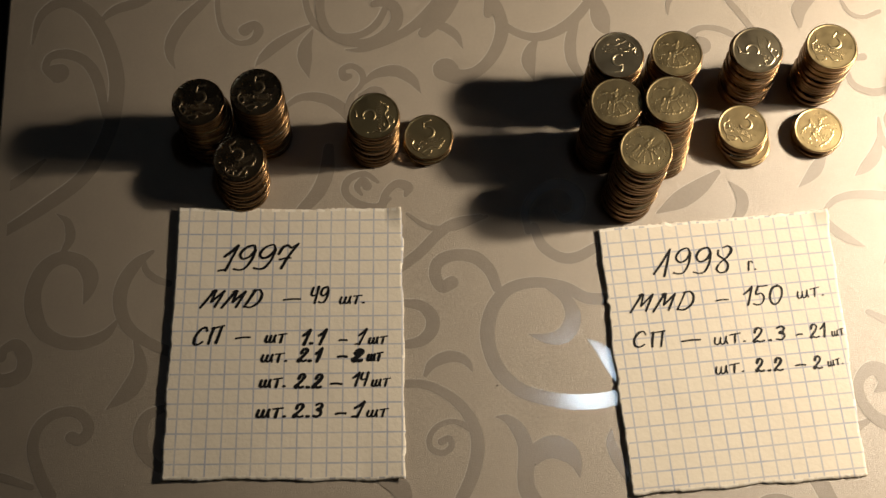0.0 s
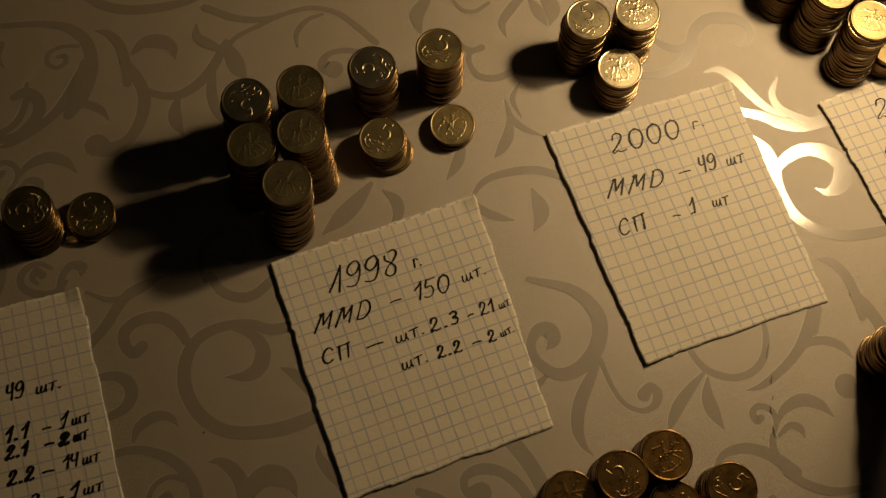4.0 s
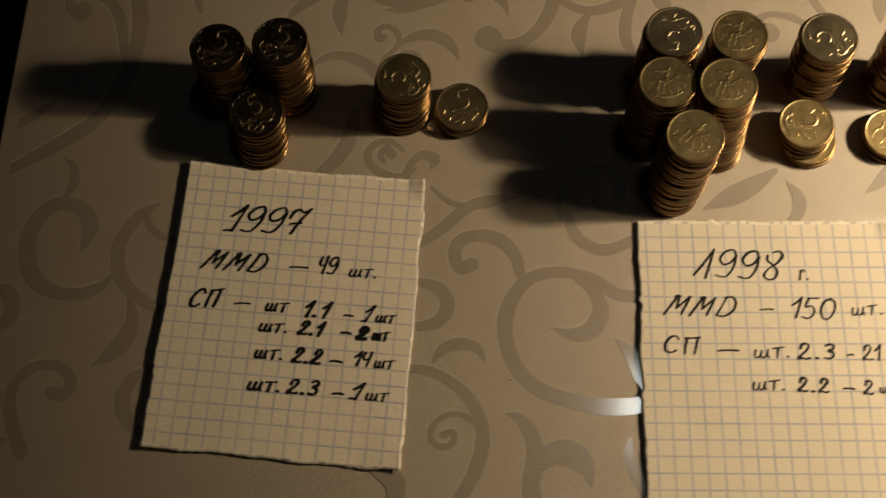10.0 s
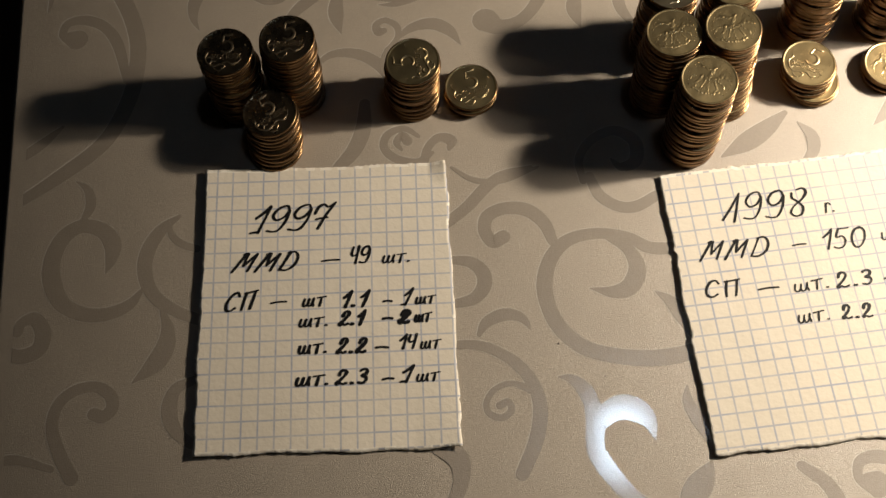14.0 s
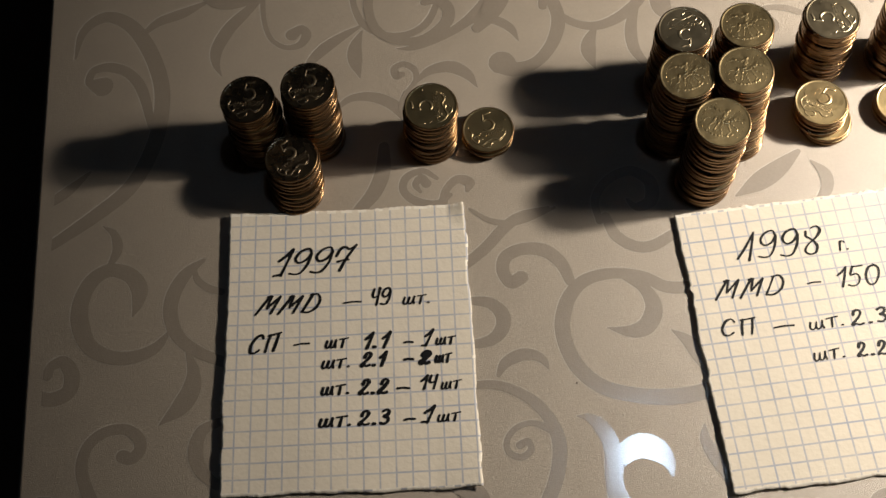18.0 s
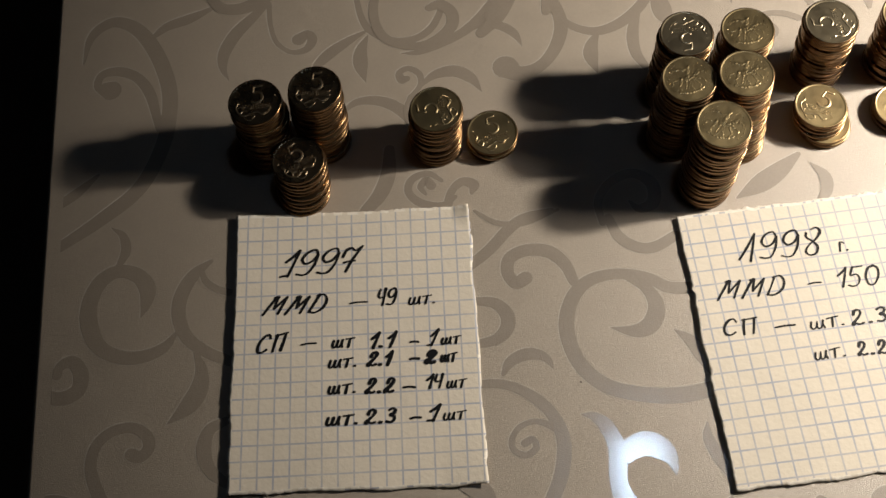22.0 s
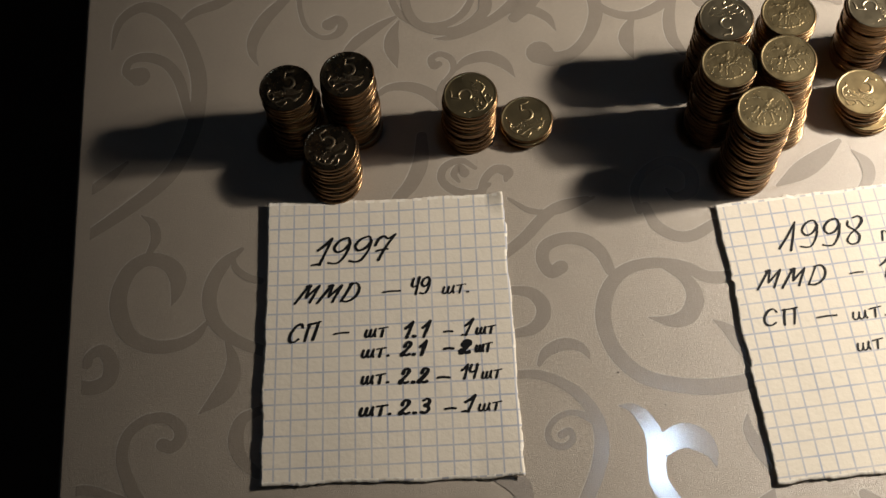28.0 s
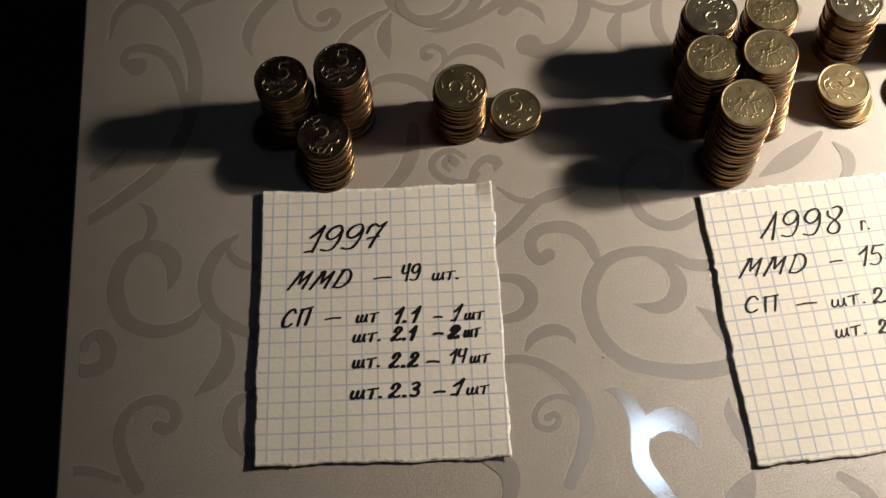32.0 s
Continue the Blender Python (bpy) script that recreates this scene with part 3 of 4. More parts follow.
motif("scroll", "once", (24.26, 8.71, 0.14), (24.51, 8.20, 0.19), (25.01, 8.01, 0.19), (25.64, 8.25, 0.19))
motif("scroll", "once", (24.77, 6.33, 0.32), (24.23, 6.19, 0.23), (24.09, 5.70, 0.23), (24.31, 5.13, 0.27), (24.95, 4.86, 0.32), (25.70, 5.00, 0.32))
motif("leaf", "once", (25.88, 6.55, 0.05), (25.94, 7.24, 0.33), (26.50, 7.78, 0.42), (27.04, 8.17, 0.33))
motif("leaf", "once", (27.78, 6.61, 0.05), (28.13, 7.23, 0.61), (28.10, 7.90, 0.66))
motif("leaf", "once", (18.89, 1.72, 0.20), (18.16, 1.14, 0.61), (17.41, 0.65, 0.65), (16.58, 0.18, 0.08))
motif("leaf", "once", (19.26, 1.35, 0.06), (19.64, 0.84, 0.41), (19.62, 0.30, 0.40), (19.28, -0.17, 0.28))
motif("scroll", "once", (6.90, -8.90, 0.66), (7.35, -9.25, 0.66), (7.53, -9.59, 0.59), (7.52, -10.07, 0.47), (7.32, -10.54, 0.39), (6.98, -10.92, 0.16))
motif("leaf", "once", (14.92, -9.78, 0.06), (14.73, -10.10, 0.48), (14.47, -10.47, 0.77), (14.14, -10.85, 0.64), (13.78, -11.15, 0.10))


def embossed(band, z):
    """One printed shape; a thin pale line on its left paints the pressed edge's highlight."""
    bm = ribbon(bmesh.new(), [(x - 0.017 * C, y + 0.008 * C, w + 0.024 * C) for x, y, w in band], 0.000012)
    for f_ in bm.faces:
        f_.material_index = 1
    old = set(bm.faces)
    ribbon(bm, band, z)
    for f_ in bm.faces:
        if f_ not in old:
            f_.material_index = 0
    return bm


def cloth_print():
    """Lays the repeats side by side; what would pass the table's short edge is cut off there."""
    back = pose(EDGE[0], 0, 0, 0, 0, math.degrees(EDGE[1])).inverted()
    for order, (kind, points, repeats) in enumerate(PRINTS):
        band = [(x * C, y * C, w * C) for x, y, w in points]
        shared, high_z = None, 0.00002 + 0.0000013 * order
        for i in repeats:
            dx, dy = i * REPEAT[0] * C, i * REPEAT[1] * C
            spots = [back @ Vector((x + dx, y + dy, 0)) for x, y, _ in band]
            low, high = min(p.x for p in spots), max(p.x for p in spots)
            if high < 0.01 or high > 0.8 or min(p.y for p in spots) < -0.38 or max(p.y for p in spots) > 0.27:
                continue
            if low > 0.012:
                shared = shared or mesh_from(kind, embossed(band, high_z), [PRINT, LIT_EDGE])
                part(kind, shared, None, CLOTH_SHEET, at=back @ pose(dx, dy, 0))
                continue
            bm = embossed(band, high_z)
            bmesh.ops.transform(bm, matrix=back @ pose(dx, dy, 0), verts=bm.verts)
            bmesh.ops.bisect_plane(bm, geom=bm.verts[:] + bm.edges[:] + bm.faces[:], plane_co=(0.006, 0, 0), plane_no=(1, 0, 0), clear_inner=True)
            if bm.faces:
                part(kind, bm, [PRINT, LIT_EDGE], CLOTH_SHEET)
            else:
                bm.free()


cloth_print()


def crack(points):
    """A short dark crack where the oilcloth's coat has split."""
    back = pose(EDGE[0], 0, 0, 0, 0, math.degrees(EDGE[1])).inverted()
    bm = ribbon(bmesh.new(), [(x * C, y * C, w * C * 0.6) for x, y, w in points], 0.0004)
    part("crack", bm, SPECK, CLOTH_SHEET, "dark crack in the coating", at=back)


for line in ([(31.34, -8.84, 0.02), (31.58, -8.46, 0.035), (31.66, -8.36, 0.015)], [(31.17, -9.82, 0.03), (31.22, -9.68, 0.06), (31.32, -9.55, 0.02)], [(31.06, -10.24, 0.02), (31.03, -10.32, 0.04), (30.98, -10.40, 0.015)],
             [(30.81, -10.88, 0.02), (30.77, -10.76, 0.06), (30.83, -10.58, 0.02)], [(30.62, -11.76, 0.02), (30.57, -11.60, 0.05), (30.62, -11.44, 0.06), (30.60, -11.28, 0.02)]):
    crack(line)

# ---- coins ----
R, THICK = 0.895 * C, 0.139 * C


def coin_mesh(name, mats):
    """A struck coin: raised rim on both faces and a slightly rounded edge."""
    bm = bmesh.new()
    d = 0.024 * C
    prof = [(R * 0.90, d * 0.6), (R * 0.93, 0), (R * 0.965, 0), (R * 0.99, d * 0.4), (R, d), (R, THICK - d), (R * 0.99, THICK - d * 0.4), (R * 0.965, THICK), (R * 0.93, THICK), (R * 0.90, THICK - d * 0.6)]
    lathe(bm, prof, 44)
    for f_ in bm.faces:
        c = f_.calc_center_median()
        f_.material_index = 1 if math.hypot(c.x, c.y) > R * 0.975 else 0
        f_.smooth = len(f_.verts) == 4
    return mesh_from(name, bm, mats)


COINS = {k: coin_mesh("coin", [m, SHADED_RIM]) for k, m in (("plain", COIN), ("brass", BRASS), ("steel", STEEL), ("bronze", BRONZE))}
FIELD = THICK - 0.018 * C  # the sunk field of a coin's upper face


def ridge(bm, points, height, steps=6):
    """A raised line with a rounded back, along (x, y, width)."""
    q = spline(points, steps)
    rows = []
    for k, v in enumerate(q):
        way = q[min(k + 1, len(q) - 1)][:2] - q[max(k - 1, 0)][:2]
        way = way / (np.linalg.norm(way) + 1e-12)
        side = np.array((-way[1], way[0])) * max(v[2], 1e-6) / 2
        end = 0.2 if k in (0, len(q) - 1) else 1.0
        rows.append([bm.verts.new((*(v[:2] + side * a), FIELD + height * b * end)) for a, b in ((1, 0), (0.6, 0.8), (0, 1), (-0.6, 0.8), (-1, 0))])
    for a, b in zip(rows, rows[1:]):
        for k in range(4):
            bm.faces.new((a[k + 1], b[k + 1], b[k], a[k])).smooth = True


def letters(bm, text, x, y, size, depth, bold=0.0):
    """Raised lettering in the built-in font, centred on (x, y)."""
    data = bpy.data.curves.new("lettering", "FONT")
    data.body, data.size, data.extrude, data.align_x, data.align_y = text, size, depth, "CENTER", "CENTER"
    data.resolution_u, data.bevel_depth, data.offset = 3, depth * 0.45, bold
    ob = bpy.data.objects.new("lettering", data)
    me = bpy.data.meshes.new_from_object(ob)
    for p in me.polygons:
        p.use_smooth = False
    me.transform(Matrix.Translation((x, y, FIELD)))
    bm.from_mesh(me)
    bpy.data.objects.remove(ob)
    bpy.data.meshes.remove(me)
    bpy.data.curves.remove(data)


def dots(bm, radius, start, end, count, size):
    for k in range(count):
        a = radians(start + (end - start) * k / max(count - 1, 1))
        made = bmesh.ops.create_icosphere(bm, subdivisions=1, radius=size)["verts"]
        bmesh.ops.translate(bm, verts=made, vec=(radius * math.cos(a), radius * math.sin(a), FIELD))


def value_face(name, mat):
    """The figure 5, the word below it and a curling branch along the lower rim."""
    bm, h, s = bmesh.new(), 0.017 * C, R
    for line in ([(0.08, 0.70, 0.09), (0.24, 0.69, 0.10), (0.42, 0.73, 0.09)], [(0.09, 0.70, 0.08), (0.06, 0.54, 0.09), (0.03, 0.38, 0.08)],
                 [(0.03, 0.38, 0.07), (0.18, 0.44, 0.10), (0.34, 0.36, 0.13), (0.40, 0.18, 0.14), (0.30, 0.02, 0.13), (0.12, -0.03, 0.11), (-0.02, 0.05, 0.12)]):
        ridge(bm, [((x - 0.14) * s, y * s, w * s) for x, y, w in line], 0.020 * C)
    letters(bm, "КОПЕЕК", 0.05 * C, -0.19 * C, 0.235 * C, 0.010 * C, 0.001 * C)
    for line in (
        [(-0.72, 0.10, 0.03), (-0.62, -0.02, 0.07), (-0.70, -0.20, 0.07), (-0.62, -0.42, 0.09), (-0.40, -0.58, 0.10), (-0.15, -0.50, 0.09), (0.0, -0.60, 0.07), (-0.12, -0.72, 0.05)],
        [(-0.12, -0.48, 0.05), (0.08, -0.42, 0.09), (0.26, -0.52, 0.10), (0.42, -0.44, 0.06)], [(-0.66, -0.25, 0.04), (-0.52, -0.18, 0.08), (-0.46, -0.30, 0.04)],
        [(-0.52, -0.50, 0.04), (-0.45, -0.36, 0.09), (-0.30, -0.38, 0.05)], [(-0.42, -0.60, 0.03), (-0.30, -0.74, 0.08), (-0.12, -0.78, 0.03)]):
        ridge(bm, [(x * s, y * s, w * s) for x, y, w in line], h)
    dots(bm, 0.66 * s, -62, -25, 8, 0.018 * C)
    dots(bm, 0.76 * s, 20, 160, 2, 0.022 * C)
    return mesh_from(name, bm, mat)


def emblem_face(name, mat):
    """A worn, lumpy relief: a swelling with branching strokes, as a height over the field."""
    bm, s, n = bmesh.new(), R, 64
    limbs = ((-0.30, 0.00, 0.20, 0.08, 0.14), (0.20, 0.08, 0.42, 0.32, 0.10), (0.42, 0.32, 0.60, 0.20, 0.07), (-0.25, -0.05, -0.44, -0.30, 0.06), (-0.44, -0.30, -0.36, -0.46, 0.04),
             (-0.12, -0.05, -0.20, -0.42, 0.05), (0.15, 0.00, 0.36, -0.28, 0.06), (0.36, -0.28, 0.28, -0.44, 0.04), (0.22, 0.05, 0.54, -0.10, 0.05), (0.54, -0.10, 0.56, -0.28, 0.035),
             (-0.04, 0.10, 0.04, 0.50, 0.11), (-0.05, 0.38, -0.42, 0.44, 0.09), (-0.42, 0.44, -0.60, 0.34, 0.05), (0.30, 0.58, -0.16, -0.56, 0.022), (-0.46, -0.52, -0.10, -0.60, 0.07),
             (-0.10, -0.60, 0.30, -0.50, 0.07), (0.30, -0.50, 0.46, -0.38, 0.05), (-0.30, 0.00, -0.60, -0.02, 0.05), (-0.60, -0.02, -0.64, -0.22, 0.035), (0.02, -0.30, 0.10, -0.52, 0.05))
    def rise(x, y):
        h = 0.0
        for ax, ay, bx, by, wide in limbs:
            r = wide * 0.9
            u = min(max(((x - ax) * (bx - ax) + (y - ay) * (by - ay)) / ((bx - ax) ** 2 + (by - ay) ** 2), 0), 1)
            d = math.hypot(x - ax - u * (bx - ax), y - ay - u * (by - ay)) / r
            if d < 1:
                h = max(h, (1 - d * d) ** 0.7 * (0.50 + 1.8 * r) * (0.75 + 0.9 * noise.noise((x * 15, y * 15, 2.0))))
        return h
    rows = []
    for i in range(n + 1):
        row = []
        for j in range(n + 1):
            x, y = (i / n * 2 - 1) * 0.72, (j / n * 2 - 1) * 0.72
            row.append(bm.verts.new((x * s, y * s, FIELD + (0.022 * rise(x, y) - 0.001) * C)))
        rows.append(row)
    for i in range(n):
        for j in range(n):
            four = (rows[i][j], rows[i + 1][j], rows[i + 1][j + 1], rows[i][j + 1])
            if max(v.co.z for v in four) > FIELD:
                bm.faces.new(four)
    bmesh.ops.delete(bm, geom=[v for v in bm.verts if not v.link_faces], context="VERTS")
    dots(bm, 0.75 * s, 125, 215, 8, 0.020 * C)
    dots(bm, 0.75 * s, -35, 55, 8, 0.020 * C)
    return mesh_from(name, bm, mat, True)


KINDS = (("plain", COIN), ("brass", BRASS), ("steel", STEEL), ("bronze", BRONZE))
FACES = {("value", k): value_face("relief", HIGH[k]) for k, m in KINDS} | {("emblem", k): emblem_face("relief", m) for k, m in KINDS}


def stack(x, y, count, seed, label, group, kind="plain", face=None, turn=0.0, lean=(0, 0), slid=0):
    """A column of loose coins on the cloth; x, y: where it stands; face and turn: what its topmost coin shows; slid: how many of the lowest coins stick out."""
    rnd = random.Random(seed)
    thing = new("coin_stack")
    thing.matrix_basis = pose(x * C, y * C, 0.0003)
    tagged(thing, label, "coins", group)
    drift = [rnd.uniform(-0.06, 0.06), rnd.uniform(-0.06, 0.06)]
    for k in range(count):
        last = k == count - 1
        mesh = COINS[kind if last else rnd.choice(["plain", "plain", "brass", "steel"])]
        u = k / max(count - 1, 1)
        dx, dy = rnd.gauss(0, 0.030) + lean[0] * u + drift[0] * math.sin(3 * u), rnd.gauss(0, 0.030) + lean[1] * u + drift[1] * math.sin(3 * u)
        if k < slid:
            dx, dy = dx + 0.14, dy - 0.08
        if last:
            dx, dy = lean
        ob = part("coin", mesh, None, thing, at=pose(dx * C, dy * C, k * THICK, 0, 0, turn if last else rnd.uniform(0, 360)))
        if last and face:
            part("relief", FACES[face, kind], None, ob)
    return thing

def row(lines, text, x0, y0, x1, y1, tall, slant, pen):
    """One piece of handwriting: its words, the start and end of its foot line, height, slant and pen width."""
    lines.append((text, x0, y0, x1, y1, tall, slant, pen))


TEXT_97 = []
row(TEXT_97, '₁997', 1.11, -1.84, 3.58, -1.74, 0.88, 0.35, 0.115)
row(TEXT_97, 'ММD', 0.59, -3.14, 2.54, -3.15, 0.61, 0.40, 0.110)
row(TEXT_97, '-', 3.43, -2.91, 3.97, -2.88, 0.30, 0.00, 0.100)
row(TEXT_97, '49', 4.31, -3.04, 4.91, -3.01, 0.55, 0.20, 0.100)
row(TEXT_97, 'шт.', 5.36, -3.06, 6.22, -3.05, 0.26, 0.20, 0.100)
row(TEXT_97, 'СП', 0.36, -4.48, 1.24, -4.41, 0.58, 0.35, 0.110)
row(TEXT_97, '-', 1.83, -4.26, 2.31, -4.23, 0.30, 0.00, 0.100)
row(TEXT_97, 'шт', 2.84, -4.41, 3.51, -4.40, 0.26, 0.20, 0.120)
row(TEXT_97, '1.1', 4.04, -4.48, 4.75, -4.49, 0.50, 0.30, 0.130)
row(TEXT_97, '-', 5.36, -4.36, 5.62, -4.36, 0.30, 0.00, 0.110)
row(TEXT_97, '₁', 5.91, -4.50, 6.10, -4.51, 0.54, 0.30, 0.100)
row(TEXT_97, 'шт', 6.37, -4.49, 6.95, -4.48, 0.22, 0.20, 0.110)
row(TEXT_97, 'шт.', 2.73, -5.08, 3.61, -5.07, 0.26, 0.20, 0.120)
row(TEXT_97, '2.1', 3.96, -5.09, 4.65, -5.08, 0.43, 0.30, 0.140)
row(TEXT_97, '-', 5.34, -4.93, 5.62, -4.94, 0.30, 0.00, 0.140)
row(TEXT_97, '2', 5.84, -5.09, 6.11, -5.10, 0.40, 0.20, 0.20)
row(TEXT_97, 'шт', 6.32, -5.08, 6.80, -5.07, 0.24, 0.20, 0.120)
row(TEXT_97, 'шт.', 2.72, -5.95, 3.58, -5.94, 0.27, 0.15, 0.130)
row(TEXT_97, '2.2', 3.89, -5.99, 4.74, -6.00, 0.47, 0.25, 0.140)
row(TEXT_97, '-', 5.10, -5.86, 5.47, -5.87, 0.30, 0.00, 0.120)
row(TEXT_97, '14', 5.81, -5.93, 6.31, -5.92, 0.43, 0.20, 0.100)
row(TEXT_97, 'шт', 6.48, -5.96, 7.05, -5.95, 0.23, 0.20, 0.100)
row(TEXT_97, 'шт.', 2.65, -6.97, 3.63, -6.96, 0.27, 0.20, 0.140)
row(TEXT_97, '2.3', 3.86, -6.98, 4.77, -6.97, 0.44, 0.20, 0.130)
row(TEXT_97, '-', 5.29, -6.88, 5.61, -6.87, 0.30, 0.00, 0.120)
row(TEXT_97, '₁', 5.82, -6.98, 6.09, -6.99, 0.51, 0.25, 0.110)
row(TEXT_97, 'шт', 6.33, -6.99, 6.98, -6.98, 0.23, 0.20, 0.100)
TEXT_98 = []
row(TEXT_98, '¹998', 1.50, -1.28, 4.11, -1.43, 0.92, 0.20, 0.095)
row(TEXT_98, 'г.', 4.76, -1.41, 5.08, -1.42, 0.31, 0.10, 0.090)
row(TEXT_98, 'ММD', 0.47, -2.54, 2.59, -2.63, 0.63, 0.35, 0.090)
row(TEXT_98, '-', 3.46, -2.41, 3.88, -2.40, 0.30, 0.00, 0.080)
row(TEXT_98, '150', 4.37, -2.65, 5.71, -2.73, 0.67, 0.20, 0.085)
row(TEXT_98, 'шт.', 6.32, -2.59, 7.26, -2.55, 0.28, 0.10, 0.080)
row(TEXT_98, 'СП', 0.36, -3.78, 1.41, -3.85, 0.54, 0.10, 0.090)
row(TEXT_98, '-', 2.05, -3.73, 2.68, -3.73, 0.30, 0.00, 0.090)
row(TEXT_98, 'шт.', 3.17, -3.95, 4.26, -3.93, 0.28, 0.10, 0.090)
row(TEXT_98, '2.3', 4.48, -3.99, 5.59, -3.98, 0.48, 0.15, 0.100)
row(TEXT_98, '-', 6.00, -3.87, 6.20, -3.85, 0.30, 0.00, 0.090)
row(TEXT_98, '21', 6.47, -4.02, 7.00, -4.01, 0.48, 0.10, 0.090)
row(TEXT_98, 'шт', 7.24, -4.03, 7.66, -3.99, 0.20, 0.10, 0.070)
row(TEXT_98, 'шт.', 3.04, -4.97, 4.01, -4.96, 0.27, 0.10, 0.090)
row(TEXT_98, '2.2', 4.39, -5.00, 5.30, -5.04, 0.43, 0.10, 0.110)
row(TEXT_98, '-', 5.78, -4.91, 6.11, -4.92, 0.30, 0.00, 0.090)
row(TEXT_98, '2', 6.37, -5.08, 6.66, -5.09, 0.43, 0.10, 0.100)
row(TEXT_98, 'шт.', 6.89, -5.05, 7.41, -5.00, 0.19, 0.10, 0.070)
TEXT_00 = []
row(TEXT_00, '2000', 1.56, -1.60, 4.48, -1.77, 0.82, 0.10, 0.095)
row(TEXT_00, 'г.', 5.05, -1.60, 5.59, -1.59, 0.29, 0.10, 0.088)
row(TEXT_00, 'ММD', 0.68, -3.25, 2.99, -3.44, 0.68, 0.30, 0.095)
row(TEXT_00, '-', 3.76, -3.19, 4.22, -3.21, 0.30, 0.00, 0.085)
row(TEXT_00, '49', 4.61, -3.44, 5.31, -3.44, 0.66, 0.15, 0.095)
row(TEXT_00, 'шт', 5.76, -3.49, 6.49, -3.54, 0.31, 0.10, 0.088)
row(TEXT_00, 'СП', 0.54, -4.88, 1.63, -4.90, 0.61, 0.10, 0.095)
row(TEXT_00, '-', 2.80, -4.77, 3.09, -4.82, 0.30, 0.00, 0.088)
row(TEXT_00, '₁', 3.55, -4.90, 3.77, -4.90, 0.60, 0.10, 0.095)
row(TEXT_00, 'шт', 4.50, -4.92, 5.16, -4.98, 0.30, 0.10, 0.088)
TEXT_01 = []
row(TEXT_01, '20', 1.51, -1.15, 3.04, -1.27, 0.81, 0.10, 0.075)
row(TEXT_01, 'М', 1.11, -2.55, 1.81, -2.59, 0.70, 0.30, 0.075)

G97, G98, G00, G01, GX = "coins of 1997", "coins of 1998", "coins of 2000", "coins of 2001", "coins along the front"
stack(0.62, 3.04, 19, 0, "tall stack of worn five-kopeck coins", G97, "plain", "value", 0, (0.00, 0.35))
stack(2.65, 3.24, 20, 1, "tall stack of worn five-kopeck coins", G97, "plain", "value", 0, (-0.03, 0.44))
stack(1.87, 1.23, 10, 2, "short stack of worn coins behind the 1997 note", G97, "plain", "value", 32, (0.00, 0.59))
stack(6.49, 2.91, 14, 3, "stack of yellowish five-kopeck coins", G97, "brass", "value", 92, (0.09, 0.24))
stack(8.46, 3.02, 3, 4, "low pile of three yellowish coins", G97, "brass", "value", 12, (0.00, 0.00))
stack(14.83, 4.41, 21, 5, "tall stack of silvery coins in a cluster", G98, "steel", "value", 184, (0.20, 0.50))
stack(16.90, 4.52, 20, 6, "tall stack of coins in a cluster, emblem side up", G98, "brass", "emblem", 0, (0.20, 0.50))
stack(14.64, 2.56, 22, 7, "tall stack of coins in a cluster, emblem side up", G98, "brass", "emblem", 5, (0.20, 0.50))
stack(16.88, 2.33, 23, 8, "tall stack of coins in a cluster, emblem side up", G98, "brass", "emblem", -5, (-0.21, 0.72))
stack(15.47, 0.65, 22, 9, "tall stack of coins behind the 1998 note", G98, "brass", "emblem", -25, (0.24, 0.65))
stack(20.05, 5.05, 21, 10, "tall stack of silvery coins", G98, "steel", "value", 95, (-0.20, 0.00))
stack(22.70, 5.16, 20, 11, "tall stack of yellowish coins", G98, "brass", "value", -28, (-0.20, 0.08))
stack(19.81, 2.82, 6, 12, "low stack of yellowish coins", G98, "brass", "value", -32, (-0.11, 0.27), 2)
stack(22.57, 3.15, 3, 13, "low pile of three coins, emblem side up", G98, "brass", "emblem", 40, (0.00, 0.00))
stack(28.44, 4.91, 18, 14, "stack of silvery coins", G00, "steel", "value", 5, (0.10, 0.30))
stack(30.42, 4.78, 18, 15, "stack of silvery coins, emblem side up", G00, "steel", "emblem", -15, (0.10, 0.30))
stack(29.38, 3.12, 10, 16, "short stack of silvery coins behind the 2000 note", G00, "steel", "emblem", -15, (0.07, 0.28))
stack(38.25, 3.53, 19, 17, "stack of golden coins under the lamp", G01, "brass", "value", 30, (0.20, 0.50))
stack(39.04, 1.65, 19, 18, "stack of golden coins under the lamp", G01, "brass", "emblem", -30, (0.37, 0.70))
stack(37.50, 5.20, 19, 19, "stack of golden coins under the lamp", G01, "brass", "value", 10, (0.20, 0.40))
stack(40.25, 3.80, 19, 20, "stack of golden coins under the lamp", G01, "brass", "value", 10, (0.20, 0.50))
stack(40.75, 1.68, 8, 21, "short stack of golden coins under the lamp", G01, "brass", "value", 70, (0.00, 0.00))
stack(22.32, -11.75, 12, 22, "stack of reddish-brown coins", GX, "bronze", "emblem", 20, (0.00, 0.00))
stack(24.13, -11.63, 16, 23, "stack of reddish-brown coins", GX, "bronze", "value", 50, (0.00, 0.00))
stack(25.93, -11.36, 14, 24, "stack of reddish-brown coins, emblem side up", GX, "bronze", "emblem", 10, (0.00, 0.00))
stack(25.72, -13.08, 12, 25, "stack of reddish-brown coins", GX, "bronze", "emblem", 60, (0.00, 0.00))
stack(27.91, -13.00, 10, 26, "stack of dark brown coins", GX, "bronze", "value", -60, (0.00, 0.00))
stack(35.56, -10.05, 50, 27, "very tall stack of coins in its own shade", GX, "plain", None, 0, (0.00, 0.00))
